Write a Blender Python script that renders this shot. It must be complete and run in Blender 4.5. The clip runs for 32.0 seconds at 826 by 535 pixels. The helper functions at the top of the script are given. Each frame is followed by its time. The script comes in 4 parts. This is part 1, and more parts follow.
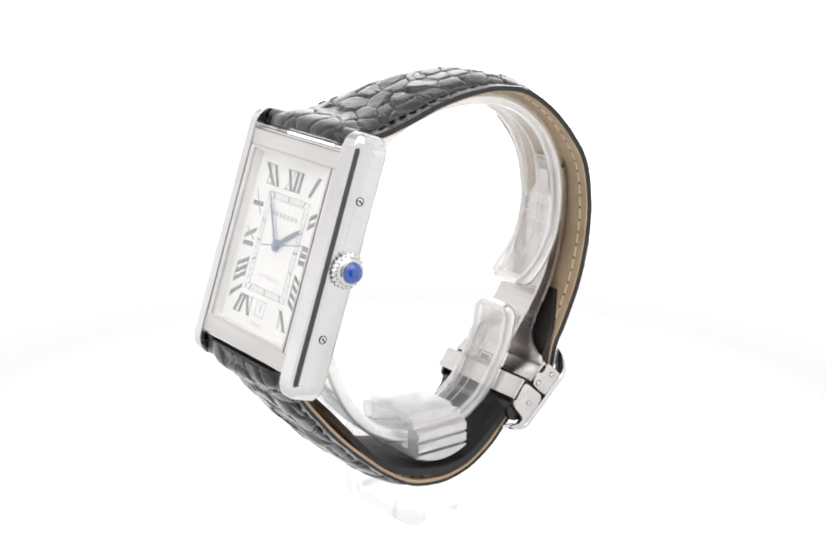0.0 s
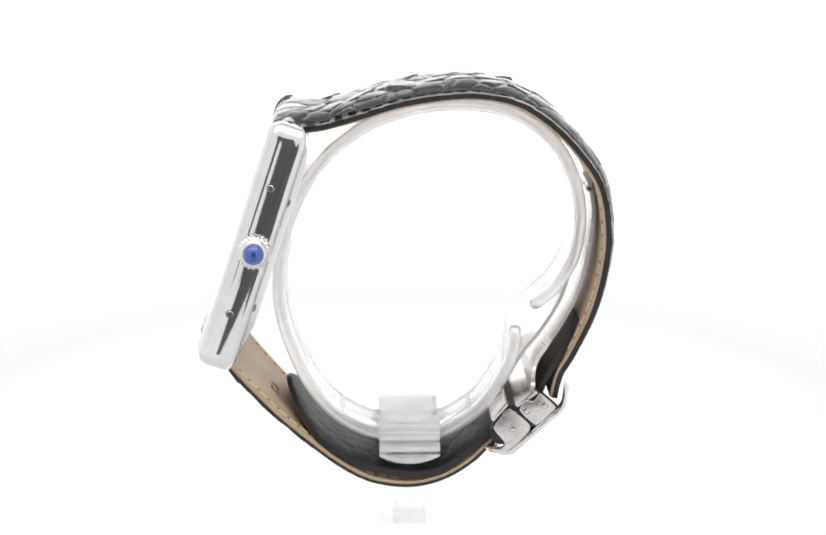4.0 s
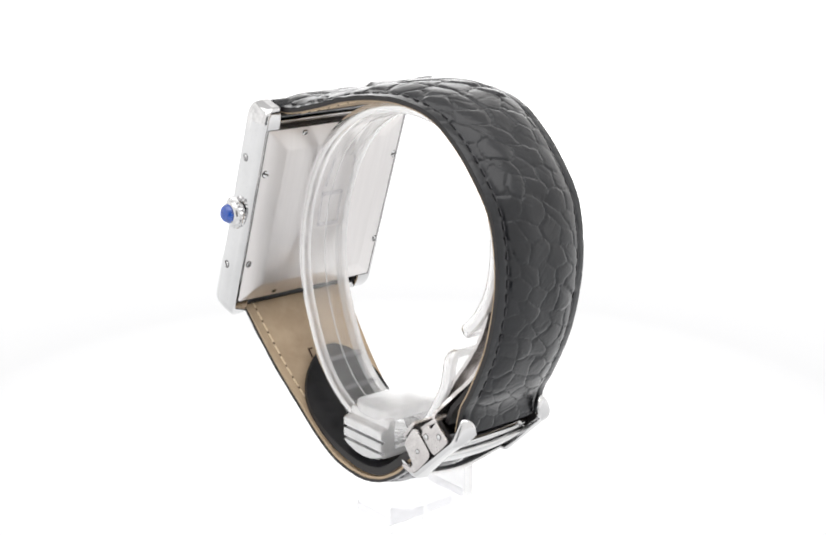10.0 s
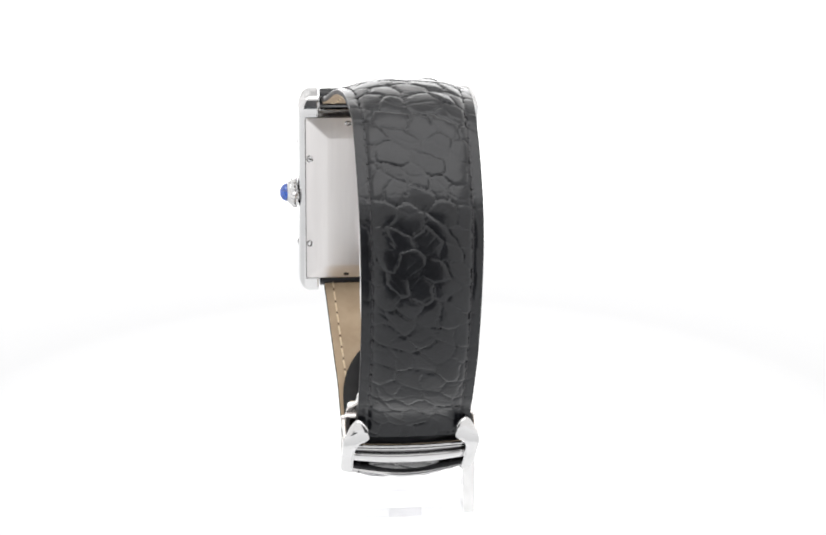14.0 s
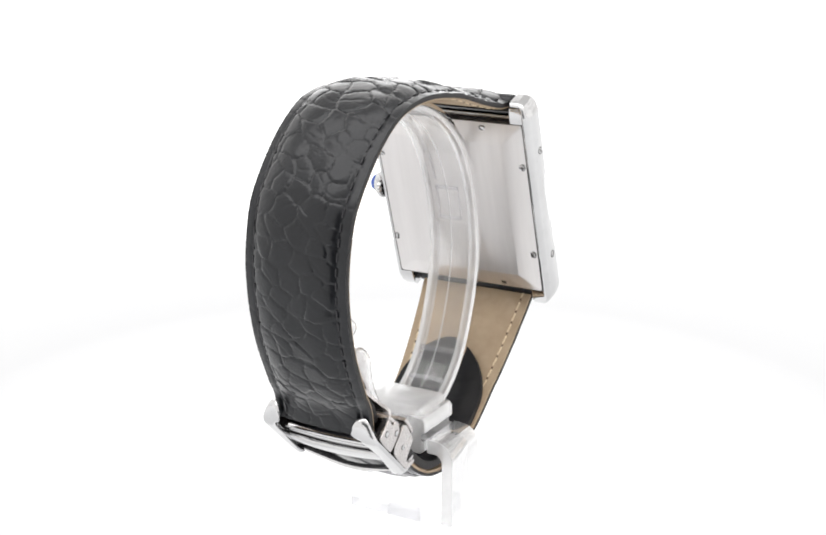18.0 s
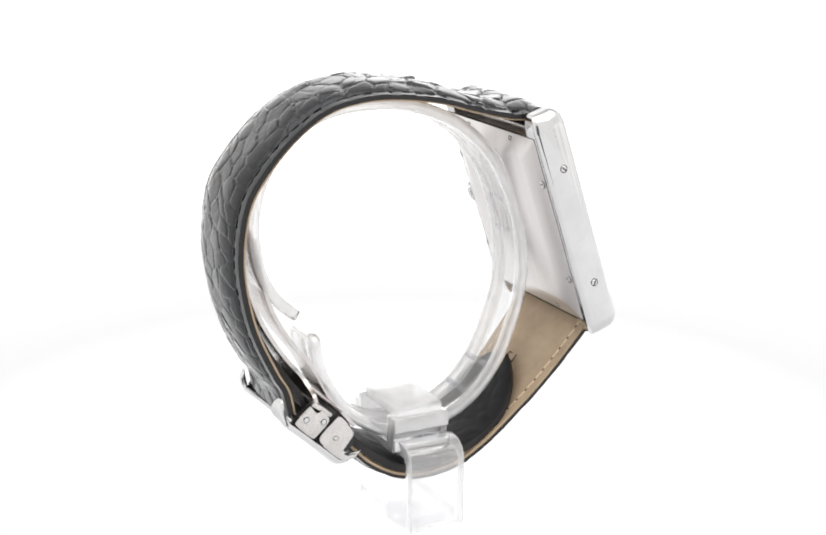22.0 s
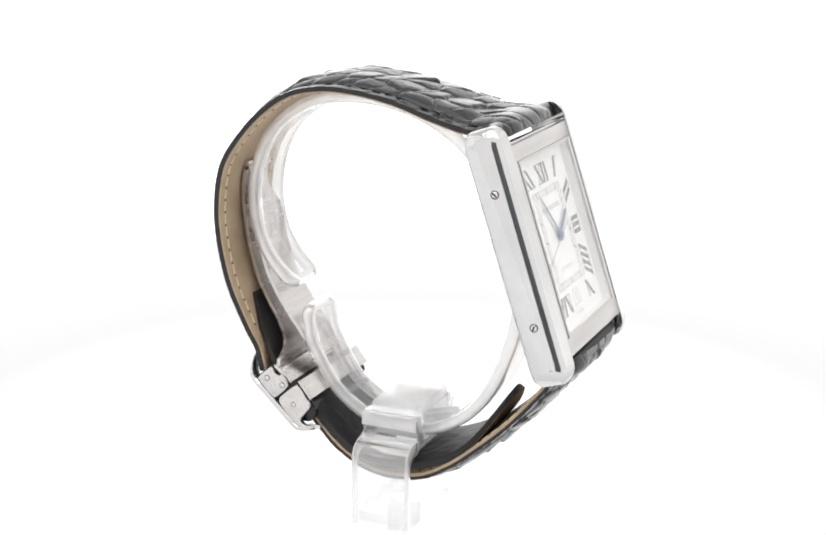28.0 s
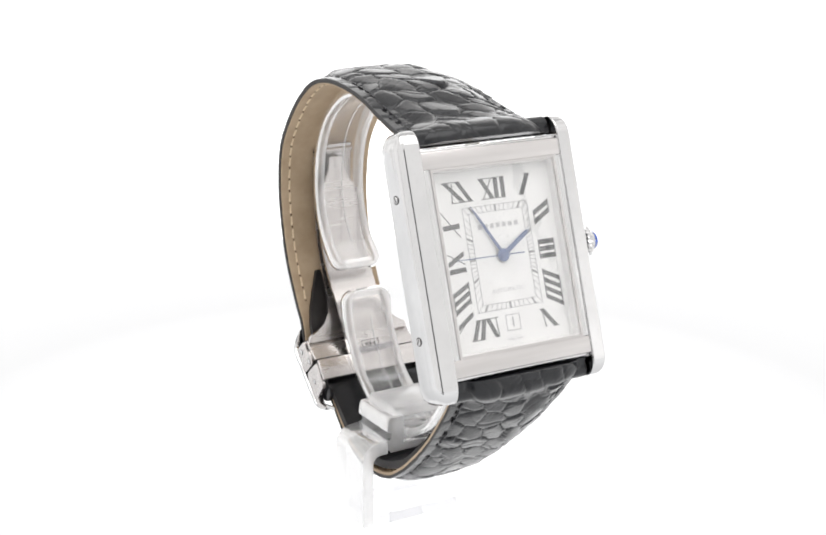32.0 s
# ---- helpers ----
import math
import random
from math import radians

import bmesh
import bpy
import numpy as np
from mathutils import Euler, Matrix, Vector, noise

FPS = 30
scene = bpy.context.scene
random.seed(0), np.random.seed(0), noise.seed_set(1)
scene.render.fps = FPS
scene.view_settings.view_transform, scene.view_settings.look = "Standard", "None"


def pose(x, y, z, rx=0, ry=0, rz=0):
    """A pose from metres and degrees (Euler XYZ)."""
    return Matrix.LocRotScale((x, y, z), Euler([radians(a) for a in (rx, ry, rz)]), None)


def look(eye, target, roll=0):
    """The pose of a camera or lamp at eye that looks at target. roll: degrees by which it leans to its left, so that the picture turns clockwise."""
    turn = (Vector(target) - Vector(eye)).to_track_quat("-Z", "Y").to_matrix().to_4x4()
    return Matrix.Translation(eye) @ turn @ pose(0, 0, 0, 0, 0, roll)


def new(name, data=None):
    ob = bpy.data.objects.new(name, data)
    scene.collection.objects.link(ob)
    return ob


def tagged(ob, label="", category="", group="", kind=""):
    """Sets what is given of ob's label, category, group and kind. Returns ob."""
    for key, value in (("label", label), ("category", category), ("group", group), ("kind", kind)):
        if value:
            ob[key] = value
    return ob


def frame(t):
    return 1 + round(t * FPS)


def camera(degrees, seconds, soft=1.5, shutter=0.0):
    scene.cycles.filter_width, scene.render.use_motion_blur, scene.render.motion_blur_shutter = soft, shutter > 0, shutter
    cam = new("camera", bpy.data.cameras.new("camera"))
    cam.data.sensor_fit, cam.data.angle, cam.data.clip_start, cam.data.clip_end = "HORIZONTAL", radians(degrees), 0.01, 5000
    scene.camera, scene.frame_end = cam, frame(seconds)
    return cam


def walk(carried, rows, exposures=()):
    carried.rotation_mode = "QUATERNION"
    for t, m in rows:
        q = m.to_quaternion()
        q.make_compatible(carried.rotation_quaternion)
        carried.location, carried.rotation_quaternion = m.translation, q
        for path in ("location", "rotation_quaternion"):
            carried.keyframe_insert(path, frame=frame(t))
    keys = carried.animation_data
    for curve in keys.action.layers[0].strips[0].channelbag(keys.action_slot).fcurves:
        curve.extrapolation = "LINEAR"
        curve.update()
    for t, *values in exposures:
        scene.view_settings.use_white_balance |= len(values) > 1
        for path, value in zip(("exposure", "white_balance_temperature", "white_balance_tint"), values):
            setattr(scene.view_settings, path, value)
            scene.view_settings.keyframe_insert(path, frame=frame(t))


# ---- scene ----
cam = camera(31.29, 32.0, soft=1.9)
FLOOR = 0.075                      # height of the turntable axis point over the white table
eye = Vector((0.0, -0.2333, 0.06814 + FLOOR))
ahead = Vector((0.00417, 0.96112, -0.27609))
walk(cam, [(0.0, look(eye, eye + ahead, 0.22)), (32.0, look(eye, eye + ahead, 0.22))],
     exposures=[(0.0, 0.0), (32.0, 0.0)])


def turn(t):
    """Heading of the turntable in degrees."""
    return -53.95 - 8.6165 * t


# ---- light: a white light tent, open towards the camera ----
world = bpy.data.worlds.new("dim_studio_room")
scene.world = world
world.use_nodes = True
world.node_tree.nodes["Background"].inputs[0].default_value = (0.75, 0.78, 0.82, 1)
world.node_tree.nodes["Background"].inputs[1].default_value = 0.16


def fill_lamp(name, place, target, wide, high, power):
    data = bpy.data.lights.new(name, "AREA")
    data.shape, data.size, data.size_y, data.energy = "RECTANGLE", wide, high, power
    data.color = (1.0, 0.985, 0.97)
    ob = new(name, data)
    ob.matrix_world = look(place, target)
    return ob


# Added overhead lamp, out of view, brightens the dial and leather highlights.
fill_lamp("fill_lamp_top", (0, -0.16, 0.62), (0, 0, 0.08), 0.9, 0.6, 3.0)

# ---- materials ----


def shader(name):
    m = bpy.data.materials.new(name)
    m.use_nodes = True
    t = m.node_tree
    return m, t, t.nodes["Principled BSDF"]


def wire(t, a, out, b, inp):
    t.links.new(a.outputs[out], b.inputs[inp])


def noise_node(t, scale, detail=4.0, rough=0.55, stretch=None):
    n = t.nodes.new("ShaderNodeTexNoise")
    n.inputs["Scale"].default_value, n.inputs["Detail"].default_value, n.inputs["Roughness"].default_value = scale, detail, rough
    co = t.nodes.new("ShaderNodeTexCoord")
    mp = t.nodes.new("ShaderNodeMapping")
    if stretch:
        mp.inputs["Scale"].default_value = stretch
    wire(t, co, "Object", mp, "Vector")
    wire(t, mp, 0, n, "Vector")
    return n


def ramp(t, src, a, b, lo=0.3, hi=0.7):
    r = t.nodes.new("ShaderNodeValToRGB")
    r.color_ramp.elements[0].position, r.color_ramp.elements[1].position = lo, hi
    r.color_ramp.elements[0].color, r.color_ramp.elements[1].color = (*a, 1), (*b, 1)
    wire(t, src, 0, r, 0)
    return r


def bump(t, src, bsdf, strength, distance):
    b = t.nodes.new("ShaderNodeBump")
    b.inputs["Strength"].default_value, b.inputs["Distance"].default_value = strength, distance
    wire(t, src, 0, b, "Height")
    wire(t, b, 0, bsdf, "Normal")


def grained(name, dark, light, rough, scale, metal=0.0, stretch=None, relief=0.2, depth=0.0001, spread=0.08, coat=0.0, fine=6.0):
    """Colour between two tones on a coarse grain, roughness on the same grain, relief on a fine one."""
    m, t, b = shader(name)
    n = noise_node(t, scale, 4, 0.6, stretch)
    wire(t, ramp(t, n, dark, light), 0, b, "Base Color")
    r = t.nodes.new("ShaderNodeMapRange")
    r.inputs["To Min"].default_value, r.inputs["To Max"].default_value = max(0.02, rough - spread), rough + spread
    wire(t, n, 0, r, 0)
    wire(t, r, 0, b, "Roughness")
    b.inputs["Metallic"].default_value = metal
    b.inputs["Coat Weight"].default_value = coat
    if relief:
        bump(t, noise_node(t, scale * fine, 3, 0.6, stretch), b, relief, depth)
    return m


def flat(name, colour, rough=0.5, metal=0.0, coat=0.0):
    return grained(name, tuple(k * 0.93 for k in colour), colour, rough, 900, metal, relief=0.0, coat=coat, spread=0.03)


LEATHER = grained("black_alligator_leather", (0.0025, 0.0027, 0.0038), (0.006, 0.0064, 0.0084), 0.30, 500, relief=0.35, depth=0.00005, spread=0.06, coat=1.0)
LEATHER.node_tree.nodes["Principled BSDF"].inputs["Coat Roughness"].default_value = 0.18
LEATHER.node_tree.nodes["Principled BSDF"].inputs["Coat IOR"].default_value = 1.34
LEATHER.node_tree.nodes["Principled BSDF"].inputs["Specular IOR Level"].default_value = 0.25
LEATHER.node_tree.nodes["Principled BSDF"].inputs["Specular Tint"].default_value = (0.92, 0.95, 1.0, 1)
LEATHER_MATT = grained("matt_black_leather", (0.003, 0.003, 0.004), (0.007, 0.007, 0.009), 0.45, 500, relief=0.35, depth=0.00005, spread=0.08)
LEATHER_MATT.node_tree.nodes["Principled BSDF"].inputs["Specular IOR Level"].default_value = 0.28
LEATHER_EDGE = grained("dark_painted_leather_edge", (0.006, 0.005, 0.005), (0.015, 0.012, 0.012), 0.55, 700, relief=0.3, depth=0.00008)
LINING = grained("tan_calf_lining", (0.40, 0.297, 0.195), (0.50, 0.385, 0.262), 0.6, 260, relief=0.3, depth=0.00005)
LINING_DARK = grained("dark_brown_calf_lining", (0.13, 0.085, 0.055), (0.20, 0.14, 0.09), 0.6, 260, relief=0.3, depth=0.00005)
THREAD_DARK = grained("black_thread", (0.012, 0.012, 0.015), (0.026, 0.026, 0.03), 0.45, 2500, relief=0.4)
THREAD_TAN = grained("cream_thread", (0.68, 0.56, 0.38), (0.82, 0.70, 0.50), 0.7, 2500, relief=0.4)
HOLE = flat("stitch_hole_brown", (0.07, 0.04, 0.025), 0.8)
STEEL = grained("polished_steel", (0.62, 0.62, 0.625), (0.68, 0.68, 0.685), 0.07, 140, 1.0, relief=0.0, spread=0.01)
BRUSHED = grained("brushed_steel", (0.55, 0.535, 0.53), (0.66, 0.64, 0.635), 0.3, 420, 1.0, stretch=(0.06, 1.0, 1.0), relief=0.12, depth=0.00003, spread=0.06, fine=3)
CASEBACK = grained("satin_steel_back", (0.71, 0.69, 0.685), (0.79, 0.77, 0.765), 0.40, 380, 1.0, stretch=(1.0, 0.08, 0.08), relief=0.1, depth=0.00003, spread=0.07, fine=3)
CLASP = grained("satin_clasp_steel", (0.58, 0.555, 0.545), (0.68, 0.655, 0.645), 0.26, 420, 1.0, stretch=(0.08, 1.0, 1.0), relief=0.1, depth=0.00003, spread=0.07, fine=3)
# Dark tone paints shade into slots, rims and gaps; also pin ends, stamps.
DARK_STEEL = flat("shadowed_slot_steel", (0.10, 0.095, 0.09), 0.5, 1.0)
DIAL = grained("silvered_dial", (0.81, 0.81, 0.805), (0.86, 0.86, 0.855), 0.45, 300, relief=0.06, depth=0.00002)
DIAL.node_tree.nodes["Principled BSDF"].inputs["Specular IOR Level"].default_value = 0.15
PRINT = flat("black_dial_print", (0.19, 0.19, 0.193), 0.5)
PRINT_PALE = flat("pale_grey_dial_print", (0.56, 0.56, 0.565), 0.5)
PRINT_SOFT = flat("soft_grey_dial_print", (0.50, 0.50, 0.505), 0.5)
PRINT_FINE = flat("grey_dial_print", (0.34, 0.34, 0.345), 0.5)
BLUED = grained("blued_steel", (0.20, 0.235, 0.345), (0.26, 0.295, 0.41), 0.3, 500, 1.0, relief=0.0)
SPINEL = grained("blue_cabochon", (0.010, 0.10, 0.55), (0.013, 0.12, 0.62), 0.04, 300, relief=0.0, coat=0.5, spread=0.02)
SPINEL.node_tree.nodes["Principled BSDF"].inputs["Transmission Weight"].default_value = 0.55
SPINEL.node_tree.nodes["Principled BSDF"].inputs["IOR"].default_value = 1.7
LINER = flat("white_gasket", (0.86, 0.855, 0.85), 0.5)


def clear(name, haze, rough, tint, gloss=0.045, bend=0.0, slope=0.8, power_of=4.5):
    """Clear plastic: light passes straight through, a little is scattered, and the surface mirrors more at a slant."""
    m, t, b = shader(name)
    t.nodes.remove(b)
    out = t.nodes["Material Output"]
    see, scatter, back, shine = (t.nodes.new("ShaderNodeBsdf" + k) for k in ("Transparent", "Diffuse", "Translucent", "Glossy"))
    see.inputs["Color"].default_value = (*tint, 1)
    for k in (scatter, back):
        k.inputs["Color"].default_value = (0.97, 0.97, 0.975, 1)
    milky, body, top = (t.nodes.new("ShaderNodeMixShader") for _ in range(3))
    milky.inputs[0].default_value = 0.65
    wire(t, scatter, 0, milky, 1)
    wire(t, back, 0, milky, 2)
    n = noise_node(t, 160, 3)
    r = t.nodes.new("ShaderNodeMapRange")
    r.inputs["To Min"].default_value, r.inputs["To Max"].default_value = haze * 0.6, min(1.0, haze * 1.4)
    wire(t, n, 0, r, 0)
    wire(t, r, 0, body, 0)
    if bend:
        glass, both = t.nodes.new("ShaderNodeBsdfRefraction"), t.nodes.new("ShaderNodeMixShader")
        glass.inputs["Color"].default_value, glass.inputs["IOR"].default_value, glass.inputs["Roughness"].default_value = (*tint, 1), 1.45, 0.06
        both.inputs[0].default_value = bend
        wire(t, see, 0, both, 1)
        wire(t, glass, 0, both, 2)
        see = both
    wire(t, see, 0, body, 1)
    wire(t, milky, 0, body, 2)
    shine.inputs["Roughness"].default_value = rough
    shine.inputs["Color"].default_value = (1, 1, 1, 1)
    slant = t.nodes.new("ShaderNodeLayerWeight")
    slant.inputs["Blend"].default_value = 0.5
    power, scale = t.nodes.new("ShaderNodeMath"), t.nodes.new("ShaderNodeMath")
    power.operation, power.inputs[1].default_value = "POWER", power_of
    wire(t, slant, "Facing", power, 0)
    scale.operation, scale.inputs[1].default_value, scale.inputs[2].default_value = "MULTIPLY_ADD", slope, gloss
    wire(t, power, 0, scale, 0)
    scale.use_clamp = True
    wire(t, scale, 0, top, 0)
    wire(t, body, 0, top, 1)
    wire(t, shine, 0, top, 2)
    ripple = t.nodes.new("ShaderNodeBump")
    ripple.inputs["Strength"].default_value, ripple.inputs["Distance"].default_value = 0.08, 0.0004
    wire(t, noise_node(t, 140, 2), 0, ripple, "Height")
    wire(t, ripple, 0, shine, "Normal")
    wire(t, top, 0, out, "Surface")
    return m


ACRYLIC_FOOT = clear("clear_acrylic_foot", 0.04, 0.05, (0.93, 0.93, 0.94))
# Darker tint draws the grey lines that bent light makes at edges.
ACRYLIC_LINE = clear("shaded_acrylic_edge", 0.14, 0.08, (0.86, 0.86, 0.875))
ACRYLIC_BRACKET = clear("clear_bent_acrylic", 0.16, 0.04, (0.985, 0.985, 0.988), 0.10, 0.0, 0.9, 1.6)
ACRYLIC_POST = clear("faint_clear_acrylic", 0.04, 0.05, (0.95, 0.95, 0.955))
# White haze on edges and rims stands in for light bent there.
ACRYLIC_EDGE = clear("white_hazed_acrylic_edge", 0.80, 0.12, (0.95, 0.95, 0.955), 0.06, 0.0, 1.6, 1.1)
ACRYLIC_RIM = clear("rounded_acrylic_rim", 0.6, 0.08, (0.96, 0.96, 0.965), 0.12, 0.0, 0.9, 1.5)
# White haze painted in for bright light refracted through clip and saddle.
ACRYLIC_CLIP = clear("white_hazed_acrylic_clip", 0.68, 0.04, (0.99, 0.99, 0.992), 0.06, 0.8, 1.0, 1.2)
ACRYLIC = clear("clear_acrylic", 0.06, 0.04, (0.985, 0.985, 0.985), 0.05)
ACRYLIC_SADDLE = clear("clear_acrylic_saddle", 0.45, 0.05, (0.98, 0.98, 0.982), 0.05)
# Dark tint painted into the grooves for the lines refraction leaves there.
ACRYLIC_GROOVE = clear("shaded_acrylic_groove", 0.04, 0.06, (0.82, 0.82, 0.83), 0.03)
CRYSTAL = clear("sapphire_crystal", 0.004, 0.01, (0.995, 0.995, 0.995), 0.03, 0.0, 0.20, 1.4)


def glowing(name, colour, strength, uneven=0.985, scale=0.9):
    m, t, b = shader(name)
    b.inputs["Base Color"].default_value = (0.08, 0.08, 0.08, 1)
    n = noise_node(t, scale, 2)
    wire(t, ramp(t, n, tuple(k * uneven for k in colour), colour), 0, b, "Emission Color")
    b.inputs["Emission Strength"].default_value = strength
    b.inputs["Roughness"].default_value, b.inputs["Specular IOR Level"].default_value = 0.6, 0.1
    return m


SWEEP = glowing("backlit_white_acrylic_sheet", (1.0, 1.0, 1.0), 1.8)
TURNTABLE = glowing("glowing_turntable_disc", (1.0, 1.0, 1.0), 1.08)
TABLE = glowing("white_acrylic_table_painted_glow", (1.0, 1.0, 1.0), 1.12)
# bright middle and grey ring of light painted into the table's glow
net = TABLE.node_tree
spot, where, spot_coord = net.nodes.new("ShaderNodeTexGradient"), net.nodes.new("ShaderNodeMapping"), net.nodes.new("ShaderNodeTexCoord")
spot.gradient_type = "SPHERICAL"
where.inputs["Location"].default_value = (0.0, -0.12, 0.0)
wire(net, spot_coord, "Object", where, "Vector")
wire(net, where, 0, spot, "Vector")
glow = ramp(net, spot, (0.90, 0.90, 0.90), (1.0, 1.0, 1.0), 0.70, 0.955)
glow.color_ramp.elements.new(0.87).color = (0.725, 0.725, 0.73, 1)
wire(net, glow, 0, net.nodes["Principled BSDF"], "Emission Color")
# The unseen tent panels glow in place of lamps; strengths set the steel's reflections.
TENT = glowing("uneven_glow_tent_fabric", (1.0, 0.985, 0.97), 1.35, 0.6, 4.0)
FLAP = glowing("softer_glow_tent_fabric", (1.0, 0.985, 0.97), 1.0)
ROOF = glowing("dim_glow_tent_fabric", (1.0, 0.985, 0.97), 0.7)
ROOM = grained("grey_room_wall", (0.30, 0.30, 0.305), (0.36, 0.36, 0.365), 0.8, 8, relief=0.1, depth=0.002)

# ---- mesh helpers: lengths in millimetres, in the space of the turntable ----
MM = 0.001


def to_mesh(name, bm, material, smooth=True):
    me = bpy.data.meshes.new(name)
    bmesh.ops.recalc_face_normals(bm, faces=bm.faces)
    bm.to_mesh(me)
    bm.free()
    me.materials.append(material)
    if smooth:
        for f in me.polygons:
            f.use_smooth = True
        me.set_sharp_from_angle(angle=radians(38))
    return me


def part(name, bm, material, parent, label="", smooth=True):
    ob = new(name, to_mesh(name, bm, material, smooth))
    ob.parent = parent
    return tagged(ob, label) if label else ob


def build(verts, faces):
    bm = bmesh.new()
    vs = [bm.verts.new(v) for v in verts]
    for f in faces:
        try:
            bm.faces.new([vs[i] for i in f])
        except ValueError:
            pass
    return bm


def prism(outline, near, far, place, bevel=0.0, segments=2):
    """Outline (p, q) drawn out from near to far along the third axis; place(p, q, r) gives the point in metres."""
    n = len(outline)
    verts = [place(p, q, r) for r in (near, far) for p, q in outline]
    faces = [tuple(range(n)), tuple(range(n, 2 * n))] + [(i, (i + 1) % n, n + (i + 1) % n, n + i) for i in range(n)]
    bm = build(verts, faces)
    if bevel:
        bmesh.ops.recalc_face_normals(bm, faces=bm.faces)
        sharp = [e for e in bm.edges if len(e.link_faces) == 2 and e.calc_face_angle(0) > 0.6]
        bmesh.ops.bevel(bm, geom=sharp, offset=bevel * MM, segments=segments, affect="EDGES", profile=0.5, clamp_overlap=True)
    return bm


def softened(outline):
    """The outline with its corners cut round."""
    for _ in range(2):
        outline = [(a[0] + (b[0] - a[0]) * f, a[1] + (b[1] - a[1]) * f) for a, b in zip(outline, outline[1:] + outline[:1]) for f in (0.25, 0.75)]
    return outline


def lathe(profile, place, n=28):
    """Profile of (radius, height) turned round an axis; place(a, b, h)."""
    verts, faces = [], []
    for r, h in profile:
        for k in range(n):
            a = 2 * math.pi * k / n
            verts.append(place(r * math.cos(a), r * math.sin(a), h))
    for j in range(len(profile) - 1):
        for k in range(n):
            faces.append((j * n + k, j * n + (k + 1) % n, (j + 1) * n + (k + 1) % n, (j + 1) * n + k))
    faces.append(tuple(range(n)))
    faces.append(tuple(range((len(profile) - 1) * n, len(profile) * n)))
    return build(verts, faces)


def spline(points, step):
    """A smooth line through the points, at even steps of length."""
    pts = np.array(points, float)
    ext = np.vstack([2 * pts[0] - pts[1], pts, 2 * pts[-1] - pts[-2]])
    out = []
    for i in range(1, len(ext) - 2):
        a, b, c, d = ext[i - 1:i + 3]
        for t in np.linspace(0, 1, 24, endpoint=False):
            out.append(0.5 * (2 * b + (c - a) * t + (2 * a - 5 * b + 4 * c - d) * t * t + (3 * b - a - 3 * c + d) * t ** 3))
    out.append(pts[-1])
    out = np.array(out)
    s = np.concatenate([[0], np.cumsum(np.linalg.norm(np.diff(out, axis=0), axis=1))])
    n = max(2, int(round(s[-1] / step)) + 1)
    q = np.linspace(0, s[-1], n)
    return np.stack([np.interp(q, s, out[:, 0]), np.interp(q, s, out[:, 1])], 1), q


def normals(line):
    d = np.gradient(line, axis=0)
    d /= np.linalg.norm(d, axis=1)[:, None] + 1e-9
    return np.stack([-d[:, 1], d[:, 0]], 1)


def ribbon(line, nrm, low, high, x_left, x_right, lift, relief=None, across=2, crown=0.0):
    """A strip along a line in the (y, z) plane, between the offsets low and high of its normal, from x_left to x_right
    (arrays along the line). relief(i, j) raises the high face."""
    n = len(line)
    verts, faces = [], []
    for i in range(n):
        for j in range(across + 1):
            f = j / across
            x = x_left[i] * (1 - f) + x_right[i] * f
            edge = 1 - (2 * f - 1) ** 6
            up = high[i] + (relief[i][j] if relief is not None else 0.0) + crown * (edge - 1)
            p = line[i] + nrm[i] * up
            verts.append((x * MM, p[0] * MM, (p[1] + lift) * MM))
    m = n * (across + 1)
    for i in range(n):
        for f in (0, 1):
            x = x_right[i] if f else x_left[i]
            p = line[i] + nrm[i] * low[i]
            verts.append((x * MM, p[0] * MM, (p[1] + lift) * MM))
    w = across + 1
    for i in range(n - 1):
        for j in range(across):
            faces.append((i * w + j, i * w + j + 1, (i + 1) * w + j + 1, (i + 1) * w + j))
        faces.append((m + 2 * i, m + 2 * i + 2, m + 2 * i + 3, m + 2 * i + 1))
        faces.append((i * w, (i + 1) * w, m + 2 * i + 2, m + 2 * i))
        faces.append((i * w + across, m + 2 * i + 1, m + 2 * i + 3, (i + 1) * w + across))
    faces.append(tuple(range(w)) + (m + 1, m))
    faces.append(tuple((n - 1) * w + k for k in range(w)) + (m + 2 * n - 1, m + 2 * n - 2))
    return build(verts, faces)


# ---- the white sweep and the tent ----


def sweep_sheet():
    prof = [(0.318, -0.004), (0.55, -0.002)]
    for k in range(1, 13):
        a = radians(90 * k / 12)
        prof.append((0.55 + 0.25 * math.sin(a), 0.25 - 0.25 * math.cos(a)))
    prof.append((0.80, 0.45))
    verts = []
    for off in (0.0, 0.004):
        for p, q in prof:
            bend = min(1.0, max(0.0, q / 0.25))
            for x in (-0.325, 0.325):
                verts.append((x, p + off * bend, q - off * (1 - bend)))
    n = len(prof)
    faces = []
    for i in range(n - 1):
        faces.append((2 * i, 2 * i + 1, 2 * i + 3, 2 * i + 2))
        b = 2 * n
        faces.append((b + 2 * i, b + 2 * i + 2, b + 2 * i + 3, b + 2 * i + 1))
    return build(verts, faces)


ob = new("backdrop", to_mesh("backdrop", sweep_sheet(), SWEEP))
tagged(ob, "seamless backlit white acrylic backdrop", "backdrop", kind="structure")


